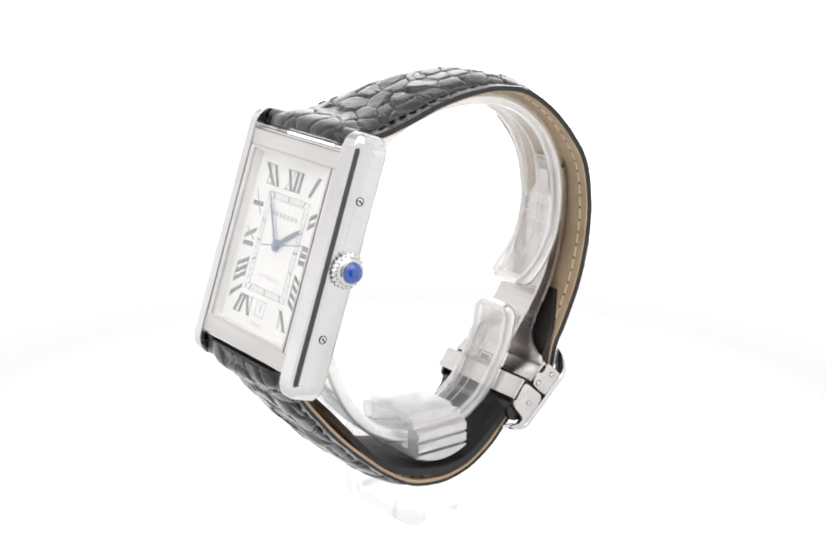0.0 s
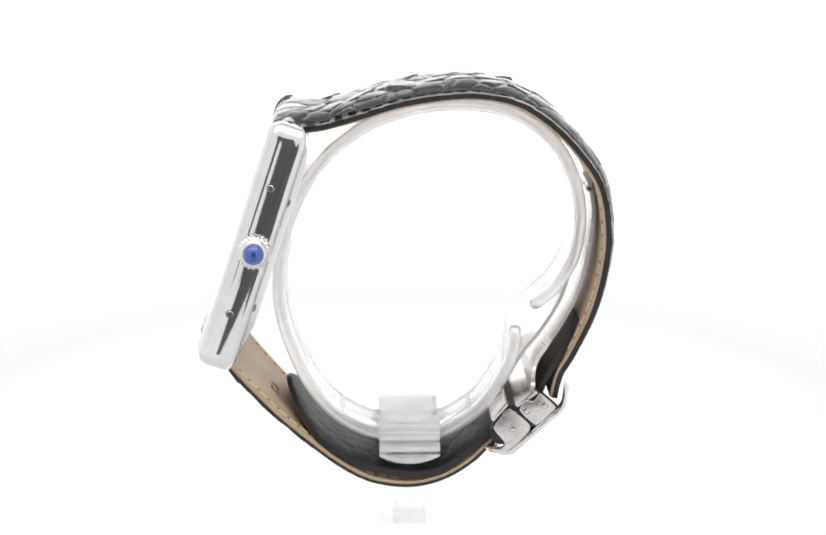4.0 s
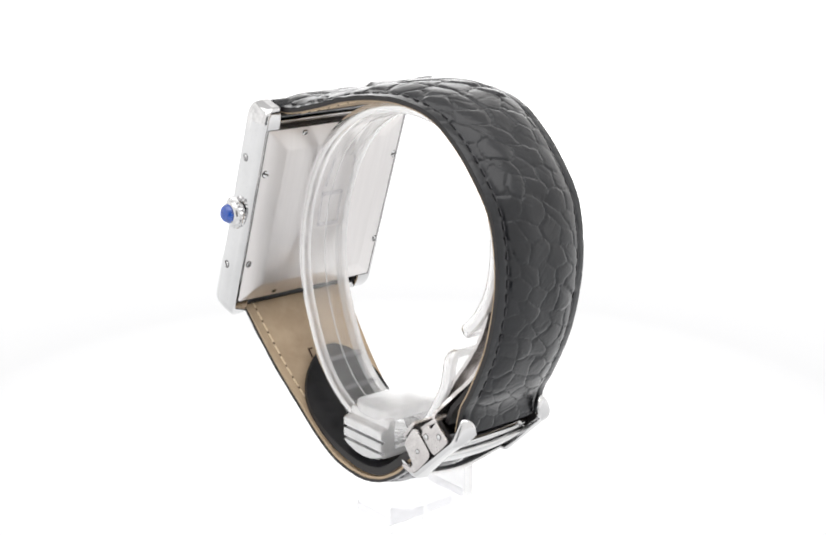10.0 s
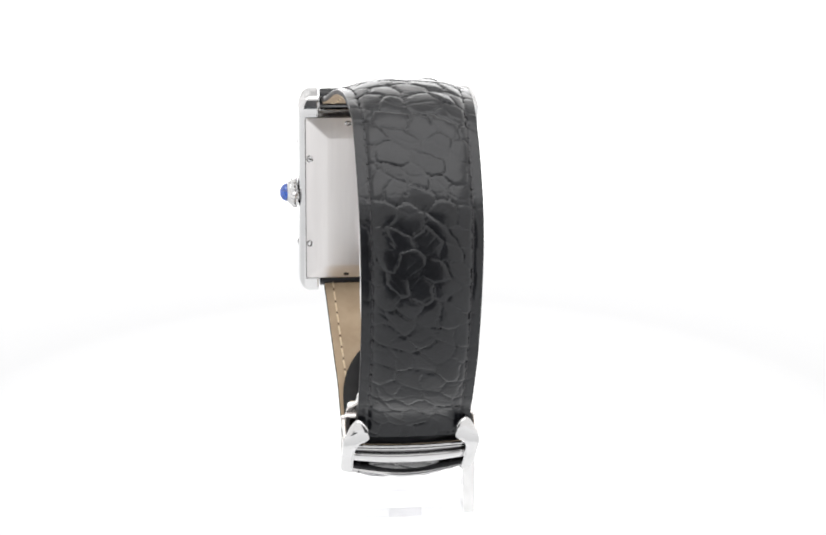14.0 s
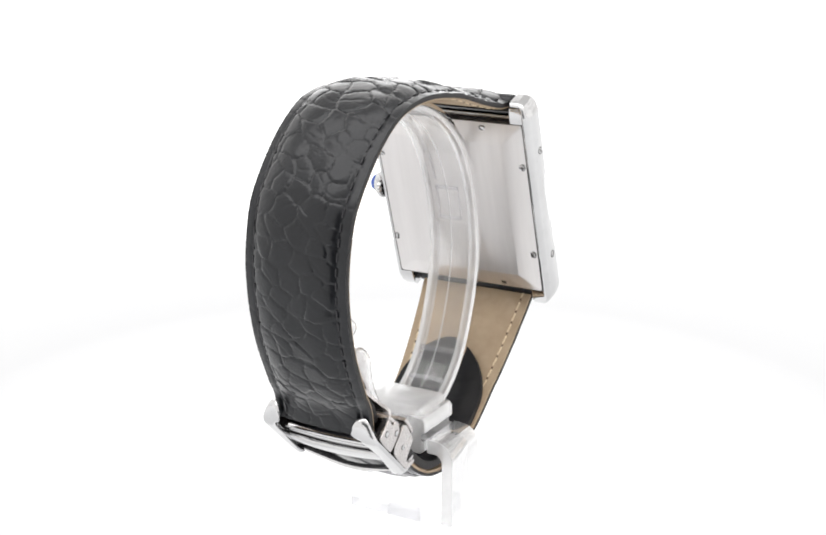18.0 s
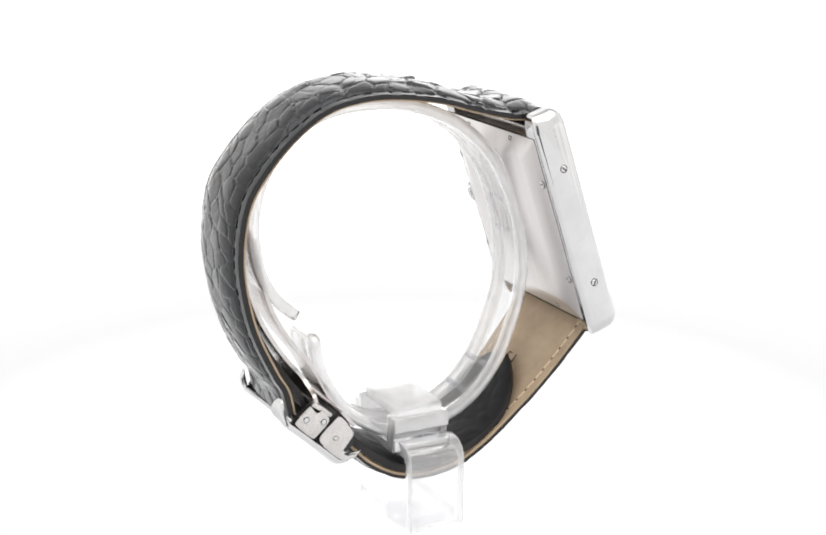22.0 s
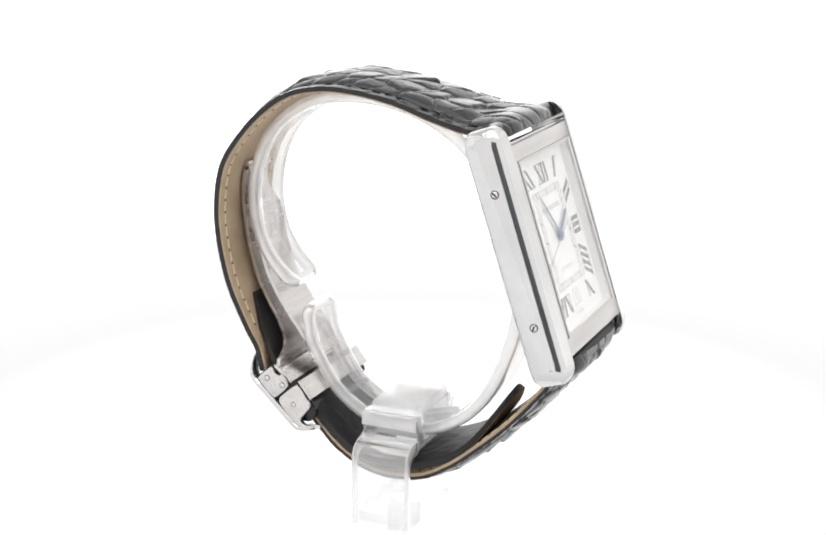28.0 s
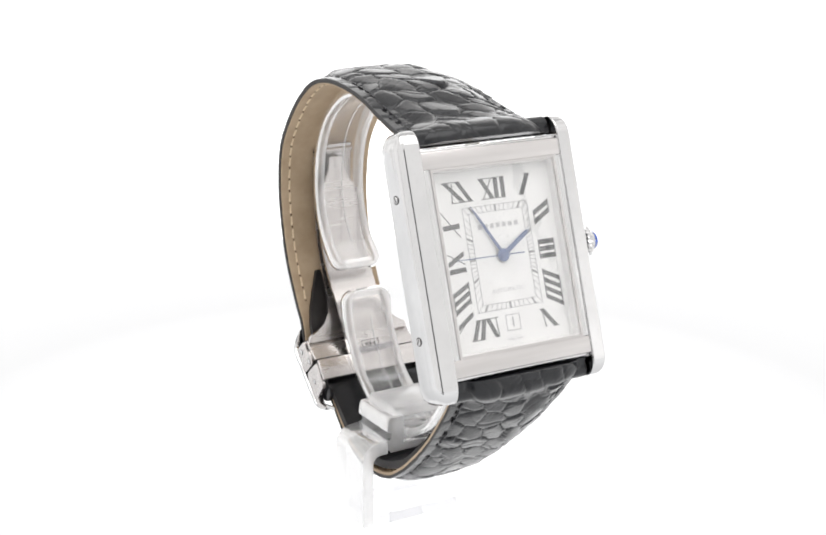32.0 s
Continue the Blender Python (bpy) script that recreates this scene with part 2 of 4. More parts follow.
def slab(name, a, b, material, label):
    place = lambda p, q, r: (p, q, r)
    ob = new(name, to_mesh(name, prism([(a[0], a[1]), (b[0], a[1]), (b[0], b[1]), (a[0], b[1])], a[2], b[2], place), material, False))
    return tagged(ob, label, "wall", kind="structure")


# Added notch, out of view, darkens the front reflected in the case flank.
NOTCH = [(-0.75, -0.34), (-0.085, -0.34), (-0.085, -0.20), (0.085, -0.20), (0.085, -0.34), (0.75, -0.34), (0.75, 0.85), (-0.75, 0.85)]
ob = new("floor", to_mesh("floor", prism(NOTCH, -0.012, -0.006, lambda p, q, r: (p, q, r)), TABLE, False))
tagged(ob, "white acrylic table top with painted glow, notched out of view before the camera", "table", kind="structure")
# Unseen disc added under the stand; its glow lightens the undersides.
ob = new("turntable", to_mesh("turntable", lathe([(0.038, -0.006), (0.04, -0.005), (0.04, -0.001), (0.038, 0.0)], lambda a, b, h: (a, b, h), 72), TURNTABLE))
tagged(ob, "unseen round glowing disc added under the stand", "turntable", kind="structure")
slab("wall_left", (-0.78, -0.34, -0.01), (-0.755, 0.85, 0.95), TENT, "unseen glowing white fabric side wall of the tent")
slab("wall_right", (0.755, -0.34, -0.01), (0.78, 0.85, 0.95), TENT, "unseen glowing white fabric side wall of the tent")
slab("wall_back_left", (-0.755, 0.80, -0.01), (-0.33, 0.82, 0.95), TENT, "unseen glowing white fabric back wall of the tent")
slab("wall_back_right", (0.33, 0.80, -0.01), (0.755, 0.82, 0.95), TENT, "unseen glowing white fabric back wall of the tent")
slab("wall_back_top", (-0.33, 0.80, 0.452), (0.33, 0.82, 0.95), TENT, "unseen glowing white fabric back wall above the backdrop")
slab("ceiling", (-0.78, -0.34, 0.955), (0.78, 0.85, 0.98), ROOF, "unseen dimly glowing white fabric roof of the tent")
# Added front flaps, out of view, leave a dark gap mirrored in steel.
slab("wall_front_left", (-0.755, -0.36, -0.01), (-0.11, -0.345, 0.95), FLAP, "unseen glowing white fabric front flap of the tent")
slab("wall_front_right", (0.11, -0.36, -0.01), (0.755, -0.345, 0.95), FLAP, "unseen glowing white fabric front flap of the tent")
slab("wall_front_top", (-0.11, -0.36, 0.27), (0.11, -0.345, 0.95), FLAP, "unseen glowing white fabric front flap above the camera")
# Unseen wall added behind the camera; its grey tones the dark reflections.
slab("wall_back_room", (-1.6, -1.3, -0.3), (1.6, -1.27, 1.6), ROOM, "unseen plain grey wall added behind the camera")

# ---- the wristwatch ----
MID = 1.556                                   # the watch's middle plane beside the turning axis
UP = np.array([0.0, 0.32083, 0.94714])
OUT = np.array([0.0, -0.94714, 0.32083])
HUB = np.array([MID, -26.28, 9.457])
WATCH_LIFT = 33.6                             # its lowest point lies at the thing's origin
watch = new("wristwatch")
tagged(watch, "rectangular steel wristwatch with black alligator strap, closed on a clear stand", "wristwatch")


def K(x, v, w):
    """A point of the case: x to the crown, v to twelve o'clock, w out of the dial."""
    p = HUB + UP * v + OUT * w
    return ((p[0] + x) * MM, p[1] * MM, (p[2] + WATCH_LIFT) * MM)


def on_face(p, q, r):
    return K(p, q, r)


def box(x0, x1, v0, v1, w0, w1, bevel=0.15, segments=2):
    return prism([(x0, v0), (x1, v0), (x1, v1), (x0, v1)], w0, w1, on_face, bevel, segments)


CV = -0.15                                    # middle of the case along v

# middle of the case
case = part("case", box(-12.25, 12.25, CV - 16.6, CV + 16.6, -5.2, -1.25, 0.2), BRUSHED, watch, "satin steel rectangular case middle")


def brancard(side):
    """Side bar of the case: flat flank, wide round shoulder to the front, domed ends."""
    x0, x1, w0, w1, half, end = 12.1, 15.5, -5.3, 1.06, 20.15, 2.9
    corners = ((x1, w1, 2.2, 2.35, 0), (x0, w1, 0.22, 0.22, 90), (x0, w0, 0.22, 0.22, 180), (x1, w0, 1.0, 1.25, 270))
    ring = []
    for x, w, rx, rw, a0 in corners:
        cx, cw = x - math.copysign(rx, x - 13.8), w - math.copysign(rw, w + 2)
        step = 4.6 if a0 == 0 else 7.5                                  # the shoulder breaks off into the sloping front
        ring += [(cx + rx * math.cos(radians(a0 + step * k)), cw + rw * math.sin(radians(a0 + step * k))) for k in range(13)]
    more = []
    for k, (x, w) in enumerate(ring):
        more.append((x, w))
        if k % 13 == 12:
            a, b = ring[(k + 1) % len(ring)]
            for f in (0.05, 0.2, 0.4, 0.6, 0.8, 0.95):
                swell = 0.14 * 4 * f * (1 - f) if k > 40 else 0.0      # the flank swells very slightly
                more.append((x + (a - x) * f + swell, w + (b - w) * f))
    # towards the ends every point draws in to the bar's core
    more = [(cx, cw, x - cx, w - cw) for x, w in more for cx, cw in [(min(x, 13.3), min(-1.29, max(-3.9, w)))]]
    verts, faces, n = [], [], len(more)
    turns = [(-1, radians(-90 + 7.5 * k)) for k in range(13)] + [(1, radians(7.5 * k)) for k in range(13)]
    for sign, a in turns:
        for cx, cw, ux, uw in more:
            verts.append(K(side * (cx + ux * math.cos(a)), CV + sign * (half - end) + end * math.sin(a), cw + uw * math.cos(a)))
    m = len(turns)
    for i in range(m - 1):
        for j in range(n):
            faces.append((i * n + j, i * n + (j + 1) % n, (i + 1) * n + (j + 1) % n, (i + 1) * n + j))
    faces += [tuple(range(n)), tuple(range((m - 1) * n, m * n))]
    return build(verts, faces)


def slotted_screw(place, radius, angle, parent):
    """A small screw head with its slot; place(a, b, h) on the surface."""
    head = part("screw", lathe([(radius, -0.1), (radius, 0.06), (radius * 0.86, 0.14), (0.01, 0.16)], place, 18), STEEL, parent, "slotted polished screw")
    c, s = math.cos(angle), math.sin(angle)
    turned = lambda p, q, r: place(p * c - q * s, p * s + q * c, r)
    h = radius * 0.84
    part("slot", prism([(-h, -0.13), (h, -0.13), (h, 0.13), (-h, 0.13)], 0.12, 0.175, turned), DARK_STEEL, head)
    return head


def flank_ring(place, radius, parent):
    return part("screw_rim", lathe([(radius, -0.08), (radius + 0.13, -0.05), (radius + 0.13, 0.035), (radius, 0.03)], place, 18), DARK_STEEL, parent)


for side in (1, -1):
    bar = part("side_bar", brancard(side), STEEL, watch, "polished steel side bar of the case")
    for k, v in enumerate((CV + 10.4, CV - 10.4)):
        where = lambda a, b, h, v=v: K(side * (15.62 + h), v + b, -2.22 + side * a)
        slotted_screw(where, 0.52, (0.5, 0.75, 1.0, 2.2)[k + (2 if side < 0 else 0)], bar)
        flank_ring(where, 0.54, bar)

# bezel: two bars and an inner frame round the crystal
for v0, v1, label in ((CV + 13.95, CV + 16.5, "satin steel bezel bar above the dial"), (CV - 16.5, CV - 13.95, "satin steel bezel bar below the dial")):
    part("bezel_bar", box(-12.15, 12.15, v0, v1, -1.0, 0.92, 0.12), BRUSHED, watch, label)
for x0, x1 in ((-12.12, -11.05), (11.05, 12.12)):
    part("bezel_side", box(x0, x1, CV - 13.95, CV + 13.95, -1.0, 0.88, 0.08), STEEL, watch)


for v0, v1 in ((CV + 16.45, CV + 17.0), (CV - 17.0, CV - 16.45)):
    part("case_lip", box(-12.05, 12.05, v0, v1, -3.2, 0.45, 0.25, 3), STEEL, watch, "polished steel lip beside the strap")


def ring_frame(hx, hv, wall, w0, w1):
    outer = [(-hx, -hv), (hx, -hv), (hx, hv), (-hx, hv)]
    inner = [(-hx + wall, -hv + wall), (hx - wall, -hv + wall), (hx - wall, hv - wall), (-hx + wall, hv - wall)]
    verts = [K(x, CV + v, w) for w in (w0, w1) for ring in (outer, inner) for x, v in ring]
    faces = []
    for i in range(4):
        j = (i + 1) % 4
        faces += [(i, j, 4 + j, 4 + i), (8 + i, 8 + j, 12 + j, 12 + i), (i, j, 8 + j, 8 + i), (4 + i, 4 + j, 12 + j, 12 + i)]
    return build(verts, faces)


part("inner_bezel", ring_frame(11.05, 13.95, 0.38, -0.95, 0.98), BRUSHED, watch, "thin polished rim round the crystal", False)
part("dial_flange", ring_frame(10.67, 13.57, 0.22, -0.75, 0.62), LINER, watch, "pale flange between dial and crystal", False)
dial = part("dial", box(-10.9, 10.9, CV - 13.8, CV + 13.8, -1.2, -0.72, 0.0), DIAL, watch, "silvered white dial with black roman numerals", False)
glass = part("crystal", box(-10.66, 10.66, CV - 13.56, CV + 13.56, 0.66, 1.0, 0.05), CRYSTAL, watch, "flat clear sapphire crystal", False)
glass.visible_shadow = False


def strokes(name, quads, parent, material=PRINT, w=-0.71, h=0.03, label=""):
    """Printed strokes: each a quad of (x, v) corners."""
    verts, faces = [], []
    for q in quads:
        k = len(verts)
        verts += [K(x, v, w - 0.02) for x, v in q] + [K(x, v, w + h) for x, v in q]
        faces += [(k, k + 1, k + 2, k + 3), (k + 4, k + 5, k + 6, k + 7)]
        faces += [(k + i, k + (i + 1) % 4, k + 4 + (i + 1) % 4, k + 4 + i) for i in range(4)]
    return part(name, build(verts, faces), material, parent, label, False)


def bar_quad(x0, v0, x1, v1, wide0, wide1=None):
    """A straight stroke whose width is laid along the nearer axis of the edge it stands on."""
    wide1 = wide0 if wide1 is None else wide1
    if abs(v1 - v0) >= abs(x1 - x0):
        return [(x0 - wide0 / 2, v0), (x0 + wide0 / 2, v0), (x1 + wide1 / 2, v1), (x1 - wide1 / 2, v1)]
    return [(x0, v0 - wide0 / 2), (x0, v0 + wide0 / 2), (x1, v1 + wide1 / 2), (x1, v1 - wide1 / 2)]


T, B = 11.65, 8.6                              # numerals along the top stand between these heights
BOLD, THIN = 0.72, 0.16
top_serif = lambda x0, x1, v: bar_quad(x0, v, x1, v, 0.12)


def numeral(quads):
    return strokes("numeral", quads, dial, label="black roman numeral")


numeral([bar_quad(-1.85, T, -0.15, B, BOLD), bar_quad(0.05, T, -1.75, B, THIN), bar_quad(0.75, T, 0.65, B, BOLD), bar_quad(1.95, T, 1.85, B, BOLD),
         top_serif(-2.3, 2.4, T), top_serif(-2.1, 2.3, B)])
numeral([bar_quad(-8.1, T, -5.35, B, BOLD + 0.1), bar_quad(-6.9, T - 0.2, -7.2, B, THIN), bar_quad(-5.9, T, -4.0, B, BOLD), top_serif(-8.7, -5.5, T), top_serif(-7.4, -3.6, B)])
numeral([bar_quad(6.6, T, 5.05, B, BOLD + 0.1), top_serif(6.1, 7.1, T), top_serif(4.6, 5.5, B)])
L, R = 6.7, 9.5
numeral([bar_quad(L, 5.55, R, 7.0, BOLD + 0.05), bar_quad(L, 4.2, R, 5.75, BOLD + 0.05), bar_quad(R, 7.5, R, 5.3, THIN), bar_quad(L, 6.0, L, 3.8, THIN)])
numeral([bar_quad(L, 1.05, R, 1.05, BOLD), bar_quad(L, 0.0, R, 0.0, BOLD), bar_quad(L, -1.1, R, -1.1, BOLD), bar_quad(L, 1.45, L, -1.5, THIN), bar_quad(R, 1.45, R, -1.5, THIN)])
numeral([bar_quad(L, -3.4 - 1.25 * k, R, -4.75 - 1.3 * k, BOLD - 0.02) for k in range(4)] + [bar_quad(L, -3.0, L, -7.5, THIN), bar_quad(R, -4.3, R, -9.0, THIN)])
numeral([bar_quad(5.4, -9.0, 7.55, -11.75, BOLD + 0.1), bar_quad(5.35, -9.0, 5.75, -11.75, THIN), top_serif(5.0, 5.9, -9.0), top_serif(7.0, 8.1, -11.75)])
numeral([bar_quad(-2.95, -9.0, -2.75, -11.9, THIN), bar_quad(-4.35, -9.0, -3.1, -11.9, BOLD), bar_quad(-5.0, -9.0, -5.7, -11.9, BOLD), bar_quad(-5.95, -9.0, -7.1, -11.9, BOLD),
         top_serif(-6.4, -2.5, -9.0), top_serif(-7.6, -5.2, -11.9)])
numeral([bar_quad(-L, -3.55 - 1.15 * k, -R, -4.95 - 1.25 * k, BOLD - 0.02) for k in range(3)] + [bar_quad(-L, -7.9, -R, -9.7, BOLD), bar_quad(-L, -7.7, -R, -10.4, THIN),
         bar_quad(-L, -3.1, -L, -6.5, THIN), bar_quad(-R, -4.5, -R, -7.9, THIN)])
numeral([bar_quad(-L, -1.25, -R, -1.4, BOLD), bar_quad(-L, 1.1, -R, -0.35, BOLD), bar_quad(-L, -0.5, -R, 1.2, THIN), bar_quad(-L, -0.9, -L, -1.7, THIN)])
numeral([bar_quad(-L, 5.2, -R, 5.05, BOLD), bar_quad(-L, 3.5, -R, 7.4, THIN), bar_quad(-L, 5.6, -L, 4.8, THIN)])

# the railway minute track
TX, TV, IX, IV = 5.75, 7.8, 4.75, 6.85
rails = []
for hx, hv in ((TX, TV), (IX, IV)):
    for s in (1, -1):
        rails += [bar_quad(-hx, CV + s * hv, hx, CV + s * hv, 0.07), bar_quad(s * hx, CV - hv, s * hx, CV + hv, 0.07)]
for k in range(60):
    a = radians(6 * k)
    dx, dv = math.sin(a), math.cos(a)
    k_out = min(TX / max(abs(dx), 1e-6), TV / max(abs(dv), 1e-6))
    k_in = min(IX / max(abs(dx), 1e-6), IV / max(abs(dv), 1e-6))
    wide = 0.34 if k % 5 == 0 else 0.07
    rails.append(bar_quad(dx * k_in, CV + dv * k_in, dx * k_out, CV + dv * k_out, wide))
strokes("minute_track", rails, dial, PRINT_FINE, w=-0.715, label="fine black railway minute track")

# maker's name as a plain row of bars
for k in range(7):
    x = -3.2 + 1.07 * k
    strokes("name_bar", [[(x - 0.34, 4.2), (x + 0.34, 4.2), (x + 0.34, 4.9), (x - 0.34, 4.9)]], dial, PRINT_PALE)


def lettering(name, words, size, x, v, parent, material, w=-0.70, spacing=1.0):
    curve = bpy.data.curves.new(name, "FONT")
    curve.body, curve.size, curve.align_x, curve.align_y, curve.extrude = words, size * MM, "CENTER", "CENTER", 0.00001
    curve.space_character = spacing
    temp = new(name, curve)
    me = bpy.data.meshes.new_from_object(temp.evaluated_get(bpy.context.evaluated_depsgraph_get()))
    bpy.data.objects.remove(temp)
    for p in me.vertices:
        p.co = Vector(K(x + p.co.x / MM, v + p.co.y / MM, w + p.co.z / MM))
    me.materials.append(material)
    ob = new(name, me)
    ob.parent = parent
    return ob


lettering("dial_word", "AUTOMATIC", 0.85, 0.03, -5.2, dial, PRINT_SOFT, spacing=1.25)
lettering("dial_word", "SWISS  MADE", 0.42, 0.0, -12.6, dial, PRINT_SOFT, spacing=1.1)
strokes("date_window", [bar_quad(-1.2, -8.95, 1.2, -8.95, 0.12), bar_quad(-1.2, -11.3, 1.2, -11.3, 0.12), bar_quad(-1.2, -8.95, -1.2, -11.3, 0.12), bar_quad(1.2, -8.95, 1.2, -11.3, 0.12)],
        dial, PRINT_SOFT, label="framed date window")
lettering("date_numeral", "1", 2.1, 0.0, -10.15, dial, PRINT_FINE)

# the pointers, each in its own space round the hub
HUB_POSE = Matrix.Translation(K(0, 0, 0)) @ Matrix(((1, 0, 0, 0), (0, UP[1], OUT[1], 0), (0, UP[2], OUT[2], 0), (0, 0, 0, 1)))


def hand(name, outline, w0, w1, label, hole=0.0):
    local = lambda p, q, r: (p * MM, q * MM, r * MM)
    bm = prism(outline, w0, w1, local, 0.03, 1)
    for k, (r, h) in enumerate(hole or []):
        extra = lathe([(r, w0), (r, h), (r * 0.8, h + 0.06), (0.01, h + 0.08)], local, 20)
        me = bpy.data.meshes.new("boss")
        extra.to_mesh(me)
        extra.free()
        bm.from_mesh(me)
        bpy.data.meshes.remove(me)
    ob = part(name, bm, BLUED, watch, label)
    ob.matrix_basis = HUB_POSE
    return ob


def at_angle(ob, degrees):
    return HUB_POSE @ pose(0, 0, 0, 0, 0, -degrees)


hour_hand = hand("hour_hand", [(-0.40, 0), (-0.34, 4.9), (-0.26, 5.6), (0, 6.3), (0.26, 5.6), (0.34, 4.9), (0.40, 0)], -0.45, -0.36, "blued steel sword-shaped hour hand", [(1.0, -0.34)])
minute_hand = hand("minute_hand", [(-0.27, 0), (-0.22, 7.0), (0, 9.3), (0.22, 7.0), (0.27, 0)], -0.28, -0.2, "blued steel minute hand", [(0.85, -0.18)])
second_hand = hand("second_hand", [(-0.09, -3.6), (-0.09, 0), (-0.05, 8.4), (0.05, 8.4), (0.09, 0), (0.09, -3.6)], -0.10, -0.05, "thin blued steel centre seconds hand", [(0.62, 0.0)])

# crown with its blue stone
CW = -2.75


def on_crown(a, b, h):
    return K(15.4 + h, 0.14 + a, CW + b)


def fluted(n=22):
    verts, faces = [], []
    prof = [(1.3, -0.1), (1.3, 0.2), (2.5, 0.3), (2.78, 0.65), (2.74, 1.15), (2.35, 1.5), (2.1, 1.55)]
    m = n * 4
    for r, h in prof:
        for k in range(m):
            a = 2 * math.pi * k / m
            rr = r * (1 - 0.10 * (0.5 - 0.5 * math.cos(n * a)) * (1 if 2.2 < r else 0))
            verts.append(on_crown(rr * math.cos(a), rr * math.sin(a), h))
    for j in range(len(prof) - 1):
        for k in range(m):
            faces.append((j * m + k, j * m + (k + 1) % m, (j + 1) * m + (k + 1) % m, (j + 1) * m + k))
    faces += [tuple(range(m)), tuple(range((len(prof) - 1) * m, len(prof) * m))]
    return build(verts, faces)


crown = part("crown", fluted(), STEEL, watch, "fluted polished steel winding crown")
part("crown_collar", lathe([(2.2, 1.45), (2.12, 1.75), (1.85, 2.05), (1.6, 2.15)], on_crown, 32), STEEL, crown)
part("cabochon", lathe([(1.64, 1.9)] + [(1.64 * math.cos(radians(a)), 2.1 + 1.4 * math.sin(radians(a))) for a in range(0, 86, 8)] + [(0.02, 3.5)], on_crown, 32), SPINEL, crown, "domed blue cabochon in the crown")

# case back: bevelled plate with eight screws


def back_plate():
    rings = [(14.3, 16.6, -5.05), (14.3, 16.6, -5.3), (14.15, 16.45, -5.42), (10.7, 13.3, -6.35), (10.5, 13.1, -6.4)]
    verts, faces = [], []
    for hx, hv, w in rings:
        r = 0.5
        ring = []
        for cx, cv, a0 in ((1, 1, 0), (-1, 1, 90), (-1, -1, 180), (1, -1, 270)):
            for k in range(4):
                a = radians(a0 + 30 * k)
                ring.append((cx * (hx - r) + r * math.cos(a), cv * (hv - r) + r * math.sin(a)))
        verts += [K(x, CV + v, w) for x, v in ring]
    n = 16
    for j in range(len(rings) - 1):
        for k in range(n):
            faces.append((j * n + k, j * n + (k + 1) % n, (j + 1) * n + (k + 1) % n, (j + 1) * n + k))
    faces += [tuple(range(n)), tuple(range((len(rings) - 1) * n, len(rings) * n))]
    return build(verts, faces)


back = part("case_back", back_plate(), CASEBACK, watch, "satin steel case back with bevelled border")
for k, (x, v) in enumerate(((13.42, 8.67), (13.42, -8.85), (-13.42, 8.67), (-13.42, -8.85), (7.0, 15.35), (-7.0, 15.35), (7.1, -15.25), (-7.1, -15.25))):
    w = -5.55 if abs(x) > 10 else -5.6
    where = lambda a, b, h, x=x, v=v, w=w: K(x + a, CV + v + b, w - h)
    slotted_screw(where, 0.62, 0.4 + 1.3 * k, back)
    flank_ring(where, 0.63, back)
part("back_gap", ring_frame(14.38, 16.68, 0.10, -5.36, -5.0), DARK_STEEL, back, "dark fine gap round the case back", False)

# ---- the strap ----


